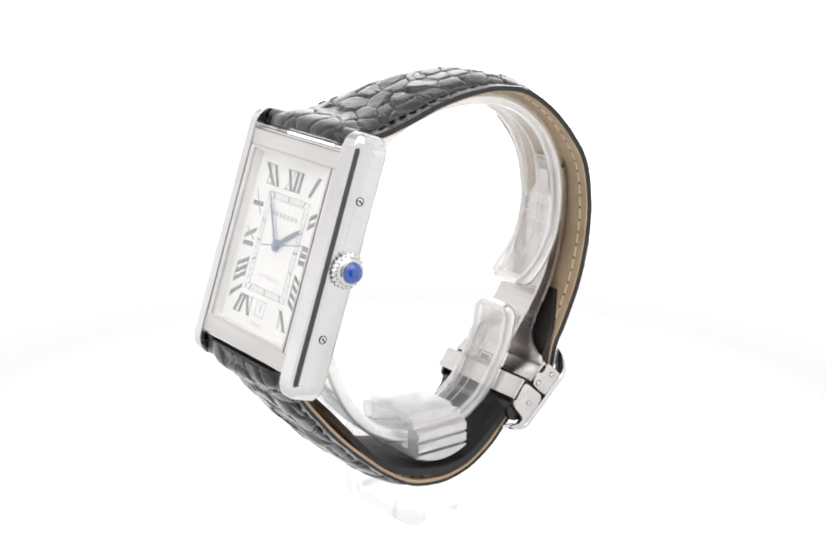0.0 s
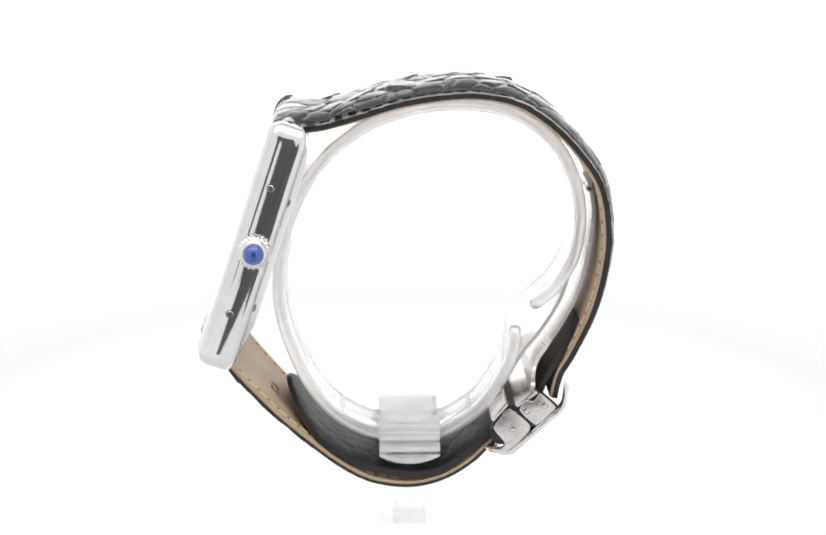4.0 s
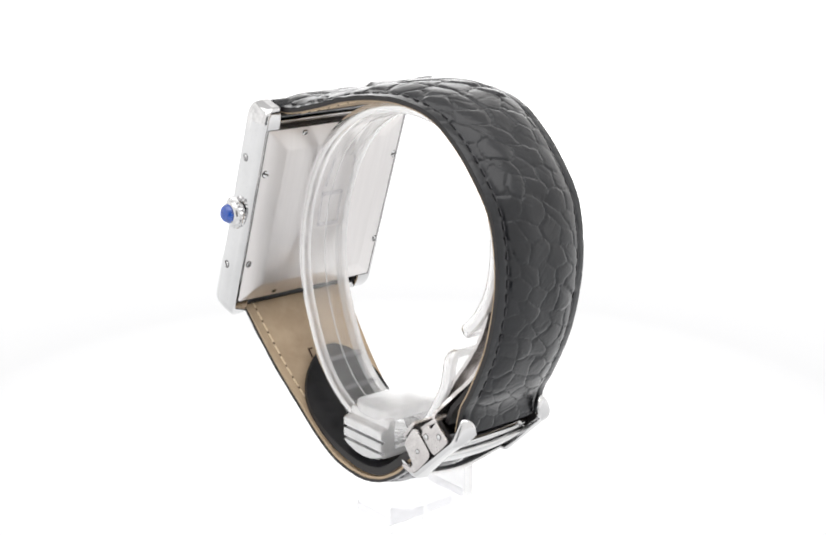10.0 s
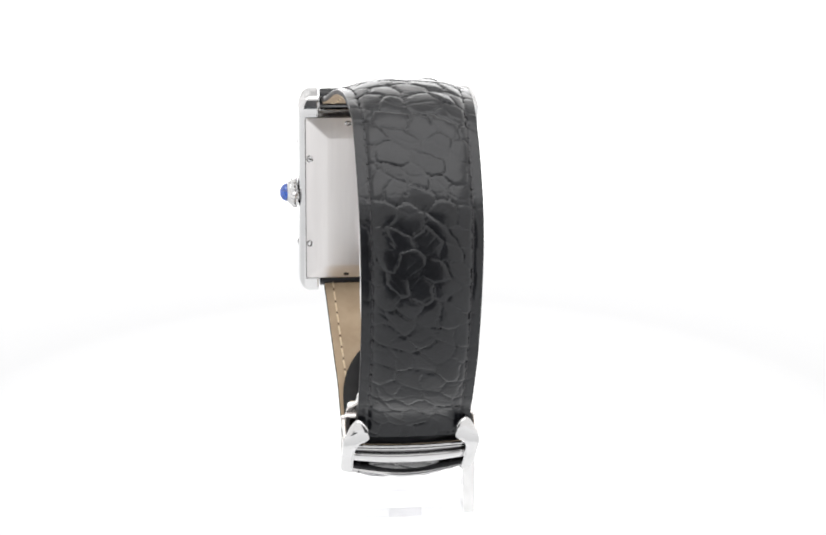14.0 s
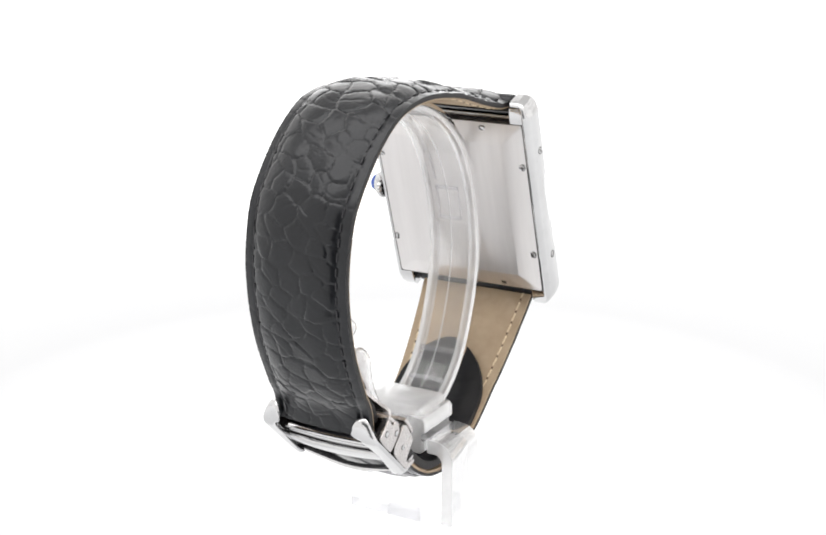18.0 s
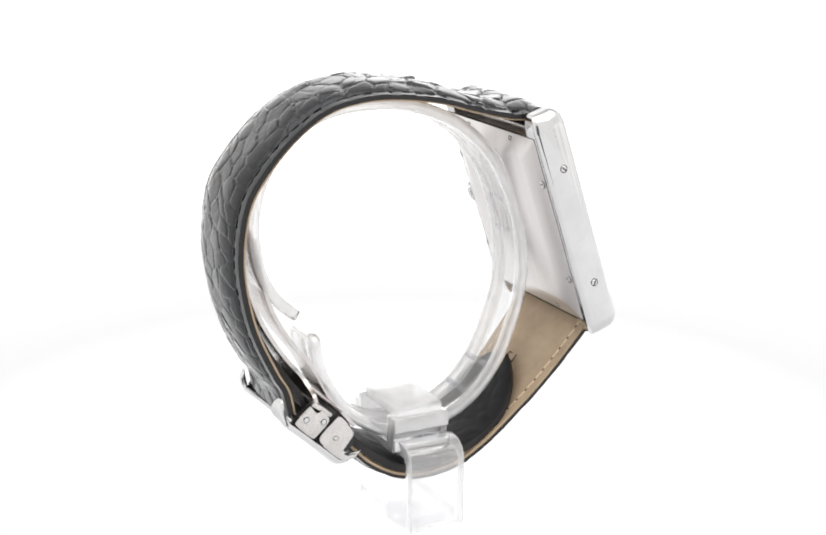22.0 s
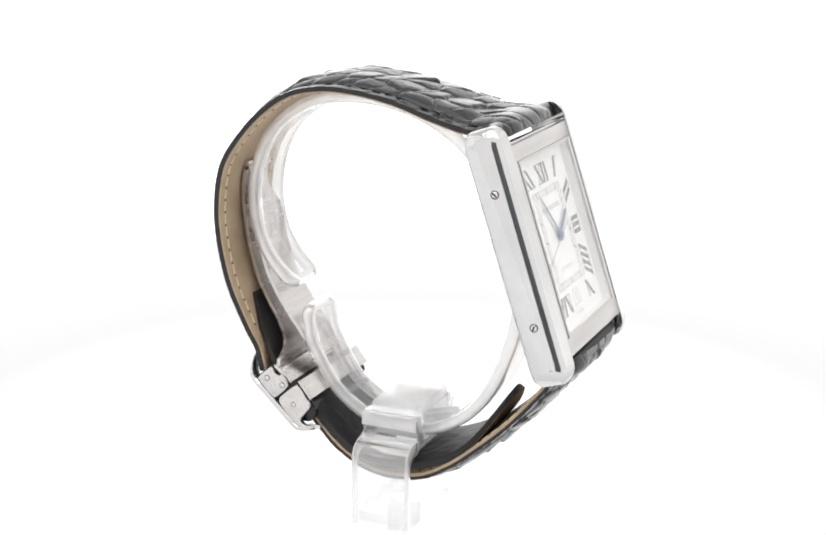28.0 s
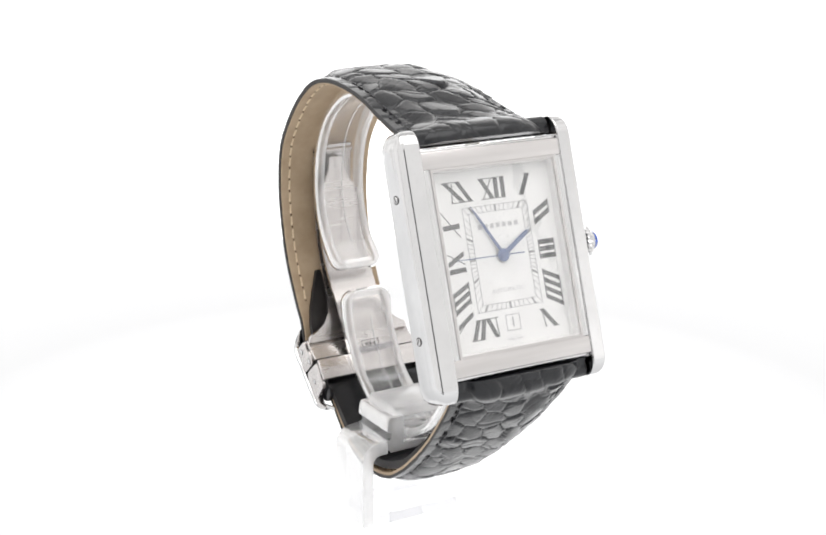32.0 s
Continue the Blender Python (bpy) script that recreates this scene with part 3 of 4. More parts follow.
def scales(s, x, along, wide, seed, depth, puff):
    """Relief of alligator scales over a strip: flat-topped, slightly tilted cells in staggered rows with narrow creases between."""
    rng = np.random.RandomState(seed)
    rows, cols = int(s[-1] / along) + 8, 18
    jit = rng.uniform(-0.40, 0.40, (rows, cols, 2))
    jit[:, :, 0] *= 0.6
    high = rng.uniform(0.5, 1.25, (rows, cols))
    lean = rng.normal(0, 1, (rows, cols, 2))
    S, X = np.repeat(s[:, None], x.shape[1], 1), x
    wave = 0.6 * np.sin(X * 0.41 + S * 0.17 + seed) + 0.3 * np.sin(S * 0.63 + X * 0.8 + 2.0 * seed) + 0.10 * np.sin(S * 2.3 + 2.0 * np.sin(X * 1.3))
    U = S + wave
    V = X + 0.6 * np.sin(S * 0.33 + seed) + 0.35 * np.sin(S * 0.9 + X * 0.5) + 0.10 * np.sin(X * 2.7 + 1.5 * np.sin(S * 1.1))
    u = U / along + 3 + 0.34 * V / wide
    f1, f2, tall = np.full(S.shape, 9.0), np.full(S.shape, 9.0), np.ones(S.shape)
    tilt = np.zeros(S.shape)
    iu = np.floor(u).astype(int)
    for du in (-2, -1, 0, 1, 2):
        r = np.clip(iu + du, 0, rows - 1)
        v = V / wide + 8 + 0.5 * (r % 2)
        iv = np.floor(v).astype(int)
        for dv in (-2, -1, 0, 1, 2):
            c = np.clip(iv + dv, 0, cols - 1)
            au, av = u - (r + 0.5 + jit[r, c, 0]), v - (c + 0.5 + jit[r, c, 1])
            d = np.hypot(au, av)
            nearer = d < f1
            f2 = np.where(nearer, f1, np.minimum(f2, d))
            tall = np.where(nearer, high[r, c], tall)
            tilt = np.where(nearer, lean[r, c, 0] * au + 0.6 * lean[r, c, 1] * av, tilt)
            f1 = np.where(nearer, d, f1)
    gap = np.clip(f2 - f1 + 0.02 * np.sin(U * 7.0 + 3 * np.sin(V * 2.1)), 0, 2)
    crease = np.exp(-(gap / 0.05) ** 2) + 0.4 * np.exp(-((gap - 0.16) / 0.035) ** 2) * np.clip(np.sin(U * 0.9 + V * 1.3), 0, 1)
    k = np.clip(gap / 0.34, 0, 1)
    top = k * (2 - k)
    dome = np.clip(1 - (f1 / 0.8) ** 2, 0, 1) * puff[:, None]
    # short wrinkles that cross the scales, and fine ones beside the creases
    w1 = np.sin(U * 2.1 + 1.8 * np.sin(V * 0.9 + U * 0.35) + seed)
    w2 = np.clip(np.sin(U * 0.47 + V * 0.83 + seed) + np.sin(U * 0.29 - V * 0.61), 0, 2) / 2
    wrinkle = np.exp(-(w1 / 0.12) ** 2) * w2
    w3 = np.exp(-(np.sin(V * 1.7 + 2.2 * np.sin(U * 0.8 + seed)) / 0.10) ** 2) * np.exp(-(gap / 0.35) ** 2)
    fine = np.sin(U * 5.1 + 2 * np.sin(V * 3)) * np.sin(V * 4.3 + 1.7 * np.sin(U * 2.2))
    # long creases that run slantwise from edge to edge
    lane = np.abs(((U + 0.45 * V) / (along * 1.9) + 0.13 * np.sin(V * 0.7 + seed)) % 1.0 - 0.5)
    long_crease = np.exp(-((0.5 - lane) / 0.035) ** 2)
    bold = 0.3 + 0.35 * puff[:, None] + 0.4 * puff[:, None] ** 2
    return depth * (0.2 * (tall - 1) + 0.34 * dome * tall + bold * (0.46 * top + (0.5 + 0.6 * puff[:, None]) * tilt * top - 0.34 * crease) - bold * 0.26 * long_crease - (0.12 + 0.16 * bold) * wrinkle - 0.2 * w3 + 0.02 * fine)


def seam_dip(x, half, inset, depth):
    """The sewn border: flattened rim and a shallow groove where the thread runs."""
    d = half[:, None] - np.abs(x)
    groove = -depth * np.exp(-((d - inset) / 0.35) ** 2)
    rim = np.clip(d / inset, 0, 1)
    return groove, rim


def thread_mesh(name, length, wide, material):
    local = lambda p, q, r: (p * MM, q * MM, r * MM)
    h, w = length / 2, wide / 2
    bm = prism([(-h, 0), (-h * 0.8, -w), (h * 0.8, -w), (h, 0), (h * 0.8, w), (-h * 0.8, w)], -0.12, 0.1, local)
    me = to_mesh(name, bm, material, False)
    return me


STITCH_OUT = thread_mesh("stitch", 1.4, 0.24, THREAD_DARK)
STITCH_IN = thread_mesh("stitch", 1.75, 0.30, THREAD_TAN)
PRICK = thread_mesh("stitch_hole", 0.34, 0.24, HOLE)


def sew(line, nrm, s, height, mid, half, inset, mesh, spacing, parent, start, end, slant=0.0, flip=1):
    k = start
    while k < end:
        i = int(np.argmin(np.abs(s - k)))
        d = line[min(i + 1, len(line) - 1)] - line[max(i - 1, 0)]
        d = d / np.linalg.norm(d)
        for side in (1, -1):
            p = line[i] + nrm[i] * height[i]
            slope = (half[min(i + 3, len(half) - 1)] - half[max(i - 3, 0)]) / max(s[min(i + 3, len(s) - 1)] - s[max(i - 3, 0)], 1e-6)
            ax = Vector((side * (slope + slant), d[0], d[1])).normalized()
            az = Vector((0, nrm[i][0], nrm[i][1])) * flip
            ay = az.cross(ax)
            ob = new(mesh.name.split(".")[0], mesh)
            ob.parent = parent
            m = Matrix((ax, ay, az)).transposed().to_4x4()
            m.translation = Vector(((mid[i] + side * (half[i] - inset)) * MM, p[0] * MM, (p[1] + WATCH_LIFT) * MM))
            ob.matrix_basis = m
        k += spacing


def strap_piece(name, label, points, width_at, mid_at, lining_at, seed, dense, sew_from, sew_to, along, edge_share, puff_at, case_end=False):
    line, s = spline(points, dense)
    nrm = normals(line)
    f = s
    half = np.interp(f, *width_at)
    mid = np.interp(f, *mid_at)
    soft = np.interp(f, *lining_at)
    across = 112
    puff = np.interp(f, *puff_at)
    x = np.linspace(-1, 1, across + 1)[None, :] * half[:, None]
    groove, rim = seam_dip(x, half, 1.55, 0.12)
    inner = np.clip((half[:, None] - np.abs(x) - 0.9) / 1.0, 0, 1)
    small = np.zeros(len(s)) if case_end else np.clip((s - 40) / 12, 0, 1)          # the scales are smaller behind the wrist
    rel = scales(s + np.cumsum(small) * dense * 0.35, x * (1 + 0.3 * small[:, None]), along, 4.6, seed, 0.33, puff) * (0.85 + 0.15 * puff[:, None]) * (0.3 + 0.7 * inner) + groove
    pad = np.clip((half[:, None] - np.abs(x) - 1.5) / 5.0, 0, 1)
    rel += (np.clip(s / 22.0 if case_end else (s[-1] - s) / 9.0, 0.25, 1)[:, None]) * pad * (2 - pad)      # padded middle, thin at the clasp
    n = len(line)
    one = np.ones(n)
    strap = part(name, ribbon(line, nrm, -0.78 * one, 0.0 * one, mid - half, mid + half, WATCH_LIFT, rel, across, 0.3), LEATHER, watch, label)
    part("edge_band", ribbon(line, nrm, (-0.74 if case_end else -0.85) * one - soft * edge_share, -0.42 * one, mid - half - 0.03, mid + half + 0.03, WATCH_LIFT), LEATHER_EDGE, strap, "dark painted cut edge")
    c = slice(0 if case_end else 14, n - 24 if case_end else n)
    part("lining", ribbon(line[c], nrm[c], (-0.90 * one - soft)[c], -0.76 * one[c], (mid - half + 0.12)[c], (mid + half - 0.12)[c], WATCH_LIFT), LINING, strap, "smooth tan calf lining")
    col = int(round((1 - 1.55 / float(np.mean(half))) * across / 2 + across / 2))
    sew(line, nrm, s, rel[:, col] - 0.05, mid, half, 1.55, STITCH_OUT, 2.15, strap, sew_from, sew_to)
    sew(line, nrm, s, -0.90 * one - soft, mid, half, 1.6, STITCH_IN, 2.3, strap, sew_from, sew_to, 0.06, -1)
    sew(line, nrm, s, -0.89 * one - soft, mid, half, 1.6, PRICK, 2.3, strap, sew_from + 1.15, sew_to, 0.0, -1)
    return strap, line, nrm, s


UPPER = [(-20.3, 26.0), (-19.7, 27.0), (-18.0, 27.4), (-14.0, 27.4), (-8.2, 28.8), (-2.0, 30.6), (5.0, 31.7), (11.0, 31.8), (17.0, 30.5), (22.3, 27.3),
         (27.1, 22.6), (30.7, 17.3), (32.2, 10.6), (32.1, 4.0), (30.4, -3.9), (27.2, -11.2), (25.5, -14.2), (24.9, -16.2), (24.5, -18.4)]
LOWER = [(16.6, -23.6), (13.5, -26.9), (11.0, -29.4), (8.2, -31.4), (4.8, -33.0), (0.0, -33.8), (-6.1, -32.8), (-11.2, -30.0), (-15.7, -26.4), (-21.3, -21.2),
         (-26.6, -15.2), (-30.0, -10.9), (-31.8, -9.3), (-32.0, -7.0)]
up_strap, *_ = strap_piece("upper_strap", "glossy black alligator upper strap piece", UPPER, ([0, 6, 22, 40, 70, 100], [11.9, 11.5, 10.2, 9.15, 8.65, 8.5]),
                                   ([0, 8, 40, 60, 80, 100], [1.55, 1.5, 0.7, 0.75, 0.95, 1.3]), ([0, 40, 55, 80, 100], [0.35, 0.35, 0.6, 0.6, 0.6]), 3, 0.16, 6.0, 88.0, 4.1, 0.5, ([0, 5, 30, 50, 100], [0.3, 1.0, 1.0, 0.42, 0.38]))
low_strap, LL, LN, _ = strap_piece("lower_strap", "glossy black alligator lower strap piece, doubled back", LOWER, ([0, 20, 40, 56, 66, 80], [8.5, 8.7, 9.4, 10.7, 11.7, 11.9]),
                                    ([0, 40, 70], [1.5, 1.5, 1.55]), ([0, 60, 80], [0.32, 0.32, 0.3]), 11, 0.16, 4.0, 60.0, 3.9, 0.0, ([0, 25, 40, 62, 80], [0.4, 0.55, 1.0, 0.95, 0.2]), True)


def roll(v, w, radius):
    pts = [(radius * math.cos(radians(a)), radius * math.sin(radians(a))) for a in range(0, 360, 20)]
    return prism(pts, -11.8, 11.8, lambda p, q, r: K(r, v + p, w + q), 0.15, 1)


part("strap_end", roll(CV + 18.85, -2.0, 1.5), LEATHER, up_strap, "rolled black leather end round the spring bar")
part("strap_end", roll(CV - 18.75, -2.0, 1.5), LEATHER, low_strap, "rolled black leather end round the spring bar")

# tail of the lower strap, turned back inside the loop: scales face inwards
TAIL = [(-19.7, -17.1), (-18.0, -19.6), (-15.9, -22.4), (-13.4, -25.0), (-10.3, -27.2), (-5.2, -29.1), (0.0, -29.9), (4.7, -29.4), (8.0, -27.5), (11.5, -24.7), (14.6, -21.9)]
line, s = spline(TAIL, 0.35)
nrm = normals(line)
half = 8.5 * np.clip(1 - (1 - np.clip(s / 11.0, 0, 1)) ** 2, 0.03, 1) ** 0.6
mid, one = np.full(len(s), 1.5), np.ones(len(s))
xs = np.linspace(-1, 1, 41)[None, :] * half[:, None]
rel = scales(s, xs, 2.9, 3.2, 23, 0.17, 0.5 * one) * np.clip((half[:, None] - np.abs(xs)) / 1.5, 0.2, 1)
face = np.interp(s, [0, 10, 26, 36, 50], [0.5, -0.1, -0.6, -0.2, 0.3])
deep = face - np.interp(s, [0, 8, 16, 60], [0.75, 1.1, 1.5, 1.5])
tail = part("strap_tail", ribbon(line, nrm, face - 0.9, face, mid - half, mid + half, WATCH_LIFT, rel, 40, 0.2), LEATHER_MATT, watch, "black strap tail tucked inside the loop")
part("edge_band", ribbon(line, nrm, deep, face - 0.3, mid - half - 0.03, mid + half + 0.03, WATCH_LIFT), LEATHER_EDGE, tail, "dark painted cut edge")
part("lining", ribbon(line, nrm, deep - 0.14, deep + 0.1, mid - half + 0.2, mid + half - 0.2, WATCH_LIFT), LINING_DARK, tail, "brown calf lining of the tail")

# stamped marks on the lining, not readable
i = int(np.argmin(np.hypot(LL[:, 0] + 22.6, LL[:, 1] + 19.6)))
q, d = LN[i], np.array([-LN[i][1], LN[i][0]])
for x, a, b, wide in ((0.2, -0.9, 0.5, 0.3), (0.7, 0.5, 0.5, 1.3), (2.4, -0.9, 0.7, 0.3), (2.0, -0.9, -0.9, 0.9)):
    p = LL[i] - q * 1.23
    part("stamped_bar", prism([(x - wide / 2, a - 0.12), (x + wide / 2, a - 0.12), (x + wide / 2, b + 0.12), (x - wide / 2, b + 0.12)], -0.03, 0.06,
                              lambda u, v, r: ((MID + u) * MM, (p[0] + d[0] * v - q[0] * r) * MM, (p[1] + d[1] * v - q[1] * r + WATCH_LIFT) * MM)), HOLE, low_strap)

# ---- folding clasp ----


def yz(x, p, lift=WATCH_LIFT):
    return (x * MM, p[0] * MM, (p[1] + lift) * MM)


def blade(points, halves, low, high, name, label, parent, bevel=0.0):
    line, s = spline(points, 0.3)
    nrm = normals(line)
    half = np.interp(s / s[-1], *halves)
    one = np.ones(len(s))
    return part(name, ribbon(line, nrm, low * one, high * one, MID - half, MID + half, WATCH_LIFT, None, 6, 0.12), CLASP, parent, label)


clasp = part("folding_clasp", prism([(20.9, -16.7), (17.6, -19.2), (17.2, -18.7), (20.5, -16.2)], MID - 10.0, MID + 10.0, lambda p, q, r: yz(r, (p, q)), 0.1), CLASP, watch, "steel folding clasp, closed")
flare = ([0, 0.785, 0.87, 0.92, 0.95, 0.97, 1], [3.5, 4.4, 5.2, 6.6, 8.2, 9.6, 9.8])
blade([(29.3, 16.8), (30.1, 12.4), (29.9, 8.1), (28.9, 2.0), (27.3, -3.3), (25.2, -7.4), (23.0, -10.8), (21.0, -13.6), (20.3, -16.6)], flare, -0.75, 0.0, "outer_blade", "curved satin steel outer clasp blade", clasp)
blade([(28.5, 14.5), (28.3, 11.5), (27.6, 8.1), (26.5, 2.0), (25.0, -2.9), (22.2, -7.8), (18.9, -12.3), (16.6, -16.6), (14.8, -20.2)], ([0, 0.06, 0.11, 0.16, 0.22, 1], [1.3, 1.5, 2.4, 3.8, 4.3, 4.4]), -0.7, 0.0, "inner_blade", "curved satin steel inner clasp blade", clasp)
part("hinge_pin", lathe([(0.48, -3.6), (0.56, -3.5), (0.56, 3.5), (0.48, 3.6)], lambda a, b, h: yz(MID + h, (28.9 + a, 15.6 + b)), 18), CLASP, clasp, "satin hinge pin of the clasp")
for x in (-3.67, 3.67):
    part("pin_end", lathe([(0.34, -0.08), (0.34, 0.1), (0.01, 0.14)], lambda a, b, h: yz(MID + x + h * (1 if x > 0 else -1), (28.9 + a, 15.5 + b)), 12), DARK_STEEL, clasp)
HINGE_SHAPE = [(21.05, -16.65), (21.35, -16.7), (23.75, -18.85), (23.8, -19.35), (20.95, -22.15), (20.4, -22.15), (18.0, -19.9), (17.9, -19.25), (18.45, -18.2), (19.15, -17.65), (19.45, -17.95), (20.15, -18.0), (20.6, -17.3)]
BUCKLE_SHAPE = [(16.2, -19.2), (16.7, -19.35), (19.35, -21.65), (19.75, -22.25), (19.5, -23.3), (16.95, -25.95), (15.9, -26.7), (14.9, -26.95), (13.6, -26.7), (13.0, -26.15), (13.8, -26.1), (14.9, -26.15),
                (15.55, -25.75), (15.7, -25.3), (15.4, -24.75), (13.9, -22.95), (13.75, -22.4), (14.2, -21.6), (15.6, -19.5)]


# A wider dark plate paints the shade round each side plate.
def plate_shade(shape, side, parent):
    cy, cz = sum(p[0] for p in shape) / len(shape), sum(p[1] for p in shape) / len(shape)
    wider = [(cy + (y - cy) * 1.09, cz + (z - cz) * 1.09) for y, z in shape]
    part("plate_shade", prism(wider, MID + side * 9.3, MID + side * 9.7, lambda p, q, r: yz(r, (p, q))), LEATHER_EDGE, parent, "dark plate for the shade behind the side plate")


for side in (1, -1):
    xa, xb = MID + side * 9.75, MID + side * 10.35
    cheek = part("hinge_plate", prism(softened(HINGE_SHAPE), xa, xb, lambda p, q, r: yz(r, (p, q)), 0.18, 3), CLASP, clasp, "small steel side plate with two pins")
    plate_shade(HINGE_SHAPE, side, cheek)
    for p, q in ((21.92, -18.76), (18.98, -19.63)):
        part("pin", lathe([(0.42, -0.1), (0.42, 0.05), (0.3, 0.1), (0.01, 0.1)], lambda a, b, h, p=p, q=q: yz(xb + side * h, (p + a, q + b)), 14), STEEL, cheek)
        part("pin_rim", lathe([(0.43, -0.05), (0.52, -0.05), (0.52, 0.03), (0.43, 0.03)], lambda a, b, h, p=p, q=q: yz(xb + side * h, (p + a, q + b)), 14), DARK_STEEL, cheek)
    cheek = part("buckle_plate", prism(softened(BUCKLE_SHAPE), xa, xb, lambda p, q, r: yz(r, (p, q)), 0.18, 3), CLASP, clasp, "steel side plate of the buckle")
    plate_shade(BUCKLE_SHAPE, side, cheek)
    part("pin", lathe([(0.36, -0.1), (0.36, 0.05), (0.01, 0.08)], lambda a, b, h: yz(xb + side * h, (16.9 + a, -22.75 + b)), 14), STEEL, cheek)
    part("pin_rim", lathe([(0.37, -0.05), (0.44, -0.05), (0.44, 0.03), (0.37, 0.03)], lambda a, b, h: yz(xb + side * h, (16.9 + a, -22.75 + b)), 14), DARK_STEEL, cheek)
part("buckle_band", prism([(16.1, -18.6), (13.8, -21.5), (13.3, -21.1), (15.6, -18.2)], MID - 10.3, MID + 10.3, lambda p, q, r: yz(r, (p, q)), 0.15), CLASP, clasp, "satin steel band across the buckle")
part("strap_bar", lathe([(0.7, -9.7), (0.7, 9.7)], lambda a, b, h: yz(MID + h, (15.9 + 0.7 * a, -22.9 + 0.7 * b)), 16), STEEL, clasp, "round steel bar that the strap turns over")
part("strap_fold", prism([(15.2 + 1.95 * math.cos(radians(a)), -24.0 + 1.95 * math.sin(radians(a))) for a in range(0, 360, 20)], MID - 9.25, MID + 9.25, lambda p, q, r: yz(r, (p, q)), 0.2), LEATHER, low_strap, "black leather fold round the buckle bar")
# Dark filler added so the gap between the plates reads as shade.
part("dark_filler", prism([(20.7, -21.9), (17.5, -18.9), (16.0, -18.8), (19.5, -22.5)], MID - 9.6, MID + 9.6, lambda p, q, r: yz(r, (p, q)), 0.1), LEATHER_EDGE, clasp, "dark filler added for the shade between the clasp plates")
# stamped mark on the inner band
blade_mark = lambda p, q, r: yz(MID + 0.15 + p, (15.72 + 0.46 * q - 0.89 * r, -16.85 + 0.89 * q + 0.46 * r))
for x0, x1, q0, q1 in ((-1.7, 1.7, 0.5, 0.62), (-1.7, 1.7, -0.62, -0.5), (-1.7, -1.55, -0.5, 0.5), (1.55, 1.7, -0.5, 0.5), (-1.0, -0.5, -0.4, 0.1), (-0.2, 0.2, -0.4, 0.2), (0.5, 1.0, -0.4, 0.05)):
    part("stamp_bar", prism([(x0, q0), (x1, q0), (x1, q1), (x0, q1)], -0.05, 0.05, blade_mark), DARK_STEEL, clasp)
pad_line, pad_s = spline([(27.0, -5.6), (25.6, -8.6), (23.9, -11.6), (21.9, -14.6), (21.0, -17.0)], 0.4)
pad_half = np.interp(pad_s / pad_s[-1], [0, 0.25, 0.5, 0.75, 1], [4.6, 5.9, 7.3, 8.2, 8.3])
pad_one = np.ones(len(pad_s))
part("leather_pad", ribbon(pad_line, normals(pad_line), 0.1 * pad_one, 0.9 * pad_one, MID - pad_half, MID + pad_half, WATCH_LIFT), LEATHER_EDGE, up_strap, "black leather pad under the clasp blade")

# decorative cover of the buckle: a frame with two horns and cross bars
CO, CQ, CM = np.array([27.0, -16.4]), np.array([-0.735, -0.678]), np.array([0.678, -0.735])


def on_cover(x, q, r):
    swell = max(0.0, 1 - (x / 10.4) ** 2) * (0.4 + 1.1 * min(1.0, max(0.0, (q - 8) / 7)))
    # both ends curl in towards the strap, the lower one a little over its whole width
    curl = -3.5 * min(1.1, max(0.0, (4.0 - q) / 4.0)) ** 2 - 3.0 * min(1.1, max(0.0, (q - 14.3) / 2.9)) ** 2
    p = CO + CQ * q + CM * (r + swell + curl * (0.3 + 0.7 * (x / 10.4) ** 2 if q > 8 else min(1.0, (x / 8.6) ** 2)))
    return yz(MID + x, p)


def curved_bar(half_long, q0, q1, r0, r1, bow, bevel, n=18):
    """A bar across the buckle that follows its swell and bows downwards by its middle."""
    verts, faces = [], []
    for k in range(n + 1):
        x = half_long * (2 * k / n - 1)
        drop = bow * (1 - (x / half_long) ** 2)
        verts += [on_cover(x, q + drop, r) for q, r in ((q0, r0), (q1, r0), (q1, r1), (q0, r1))]
    for k in range(n):
        faces += [(4 * k + j, 4 * k + (j + 1) % 4, 4 * k + 4 + (j + 1) % 4, 4 * k + 4 + j) for j in range(4)]
    faces += [(0, 1, 2, 3), tuple(4 * n + j for j in range(4))]
    bm = build(verts, faces)
    bmesh.ops.recalc_face_normals(bm, faces=bm.faces)
    sharp = [e for e in bm.edges if len(e.link_faces) == 2 and e.calc_face_angle(0) > 0.6]
    bmesh.ops.bevel(bm, geom=sharp, offset=bevel * MM, segments=2, affect="EDGES", profile=0.5, clamp_overlap=True)
    return bm


cover = part("buckle_cover", curved_bar(9.9, 14.8, 17.3, -0.5, 0.7, 1.7, 0.4), STEEL, clasp, "polished steel frame buckle with two horns")


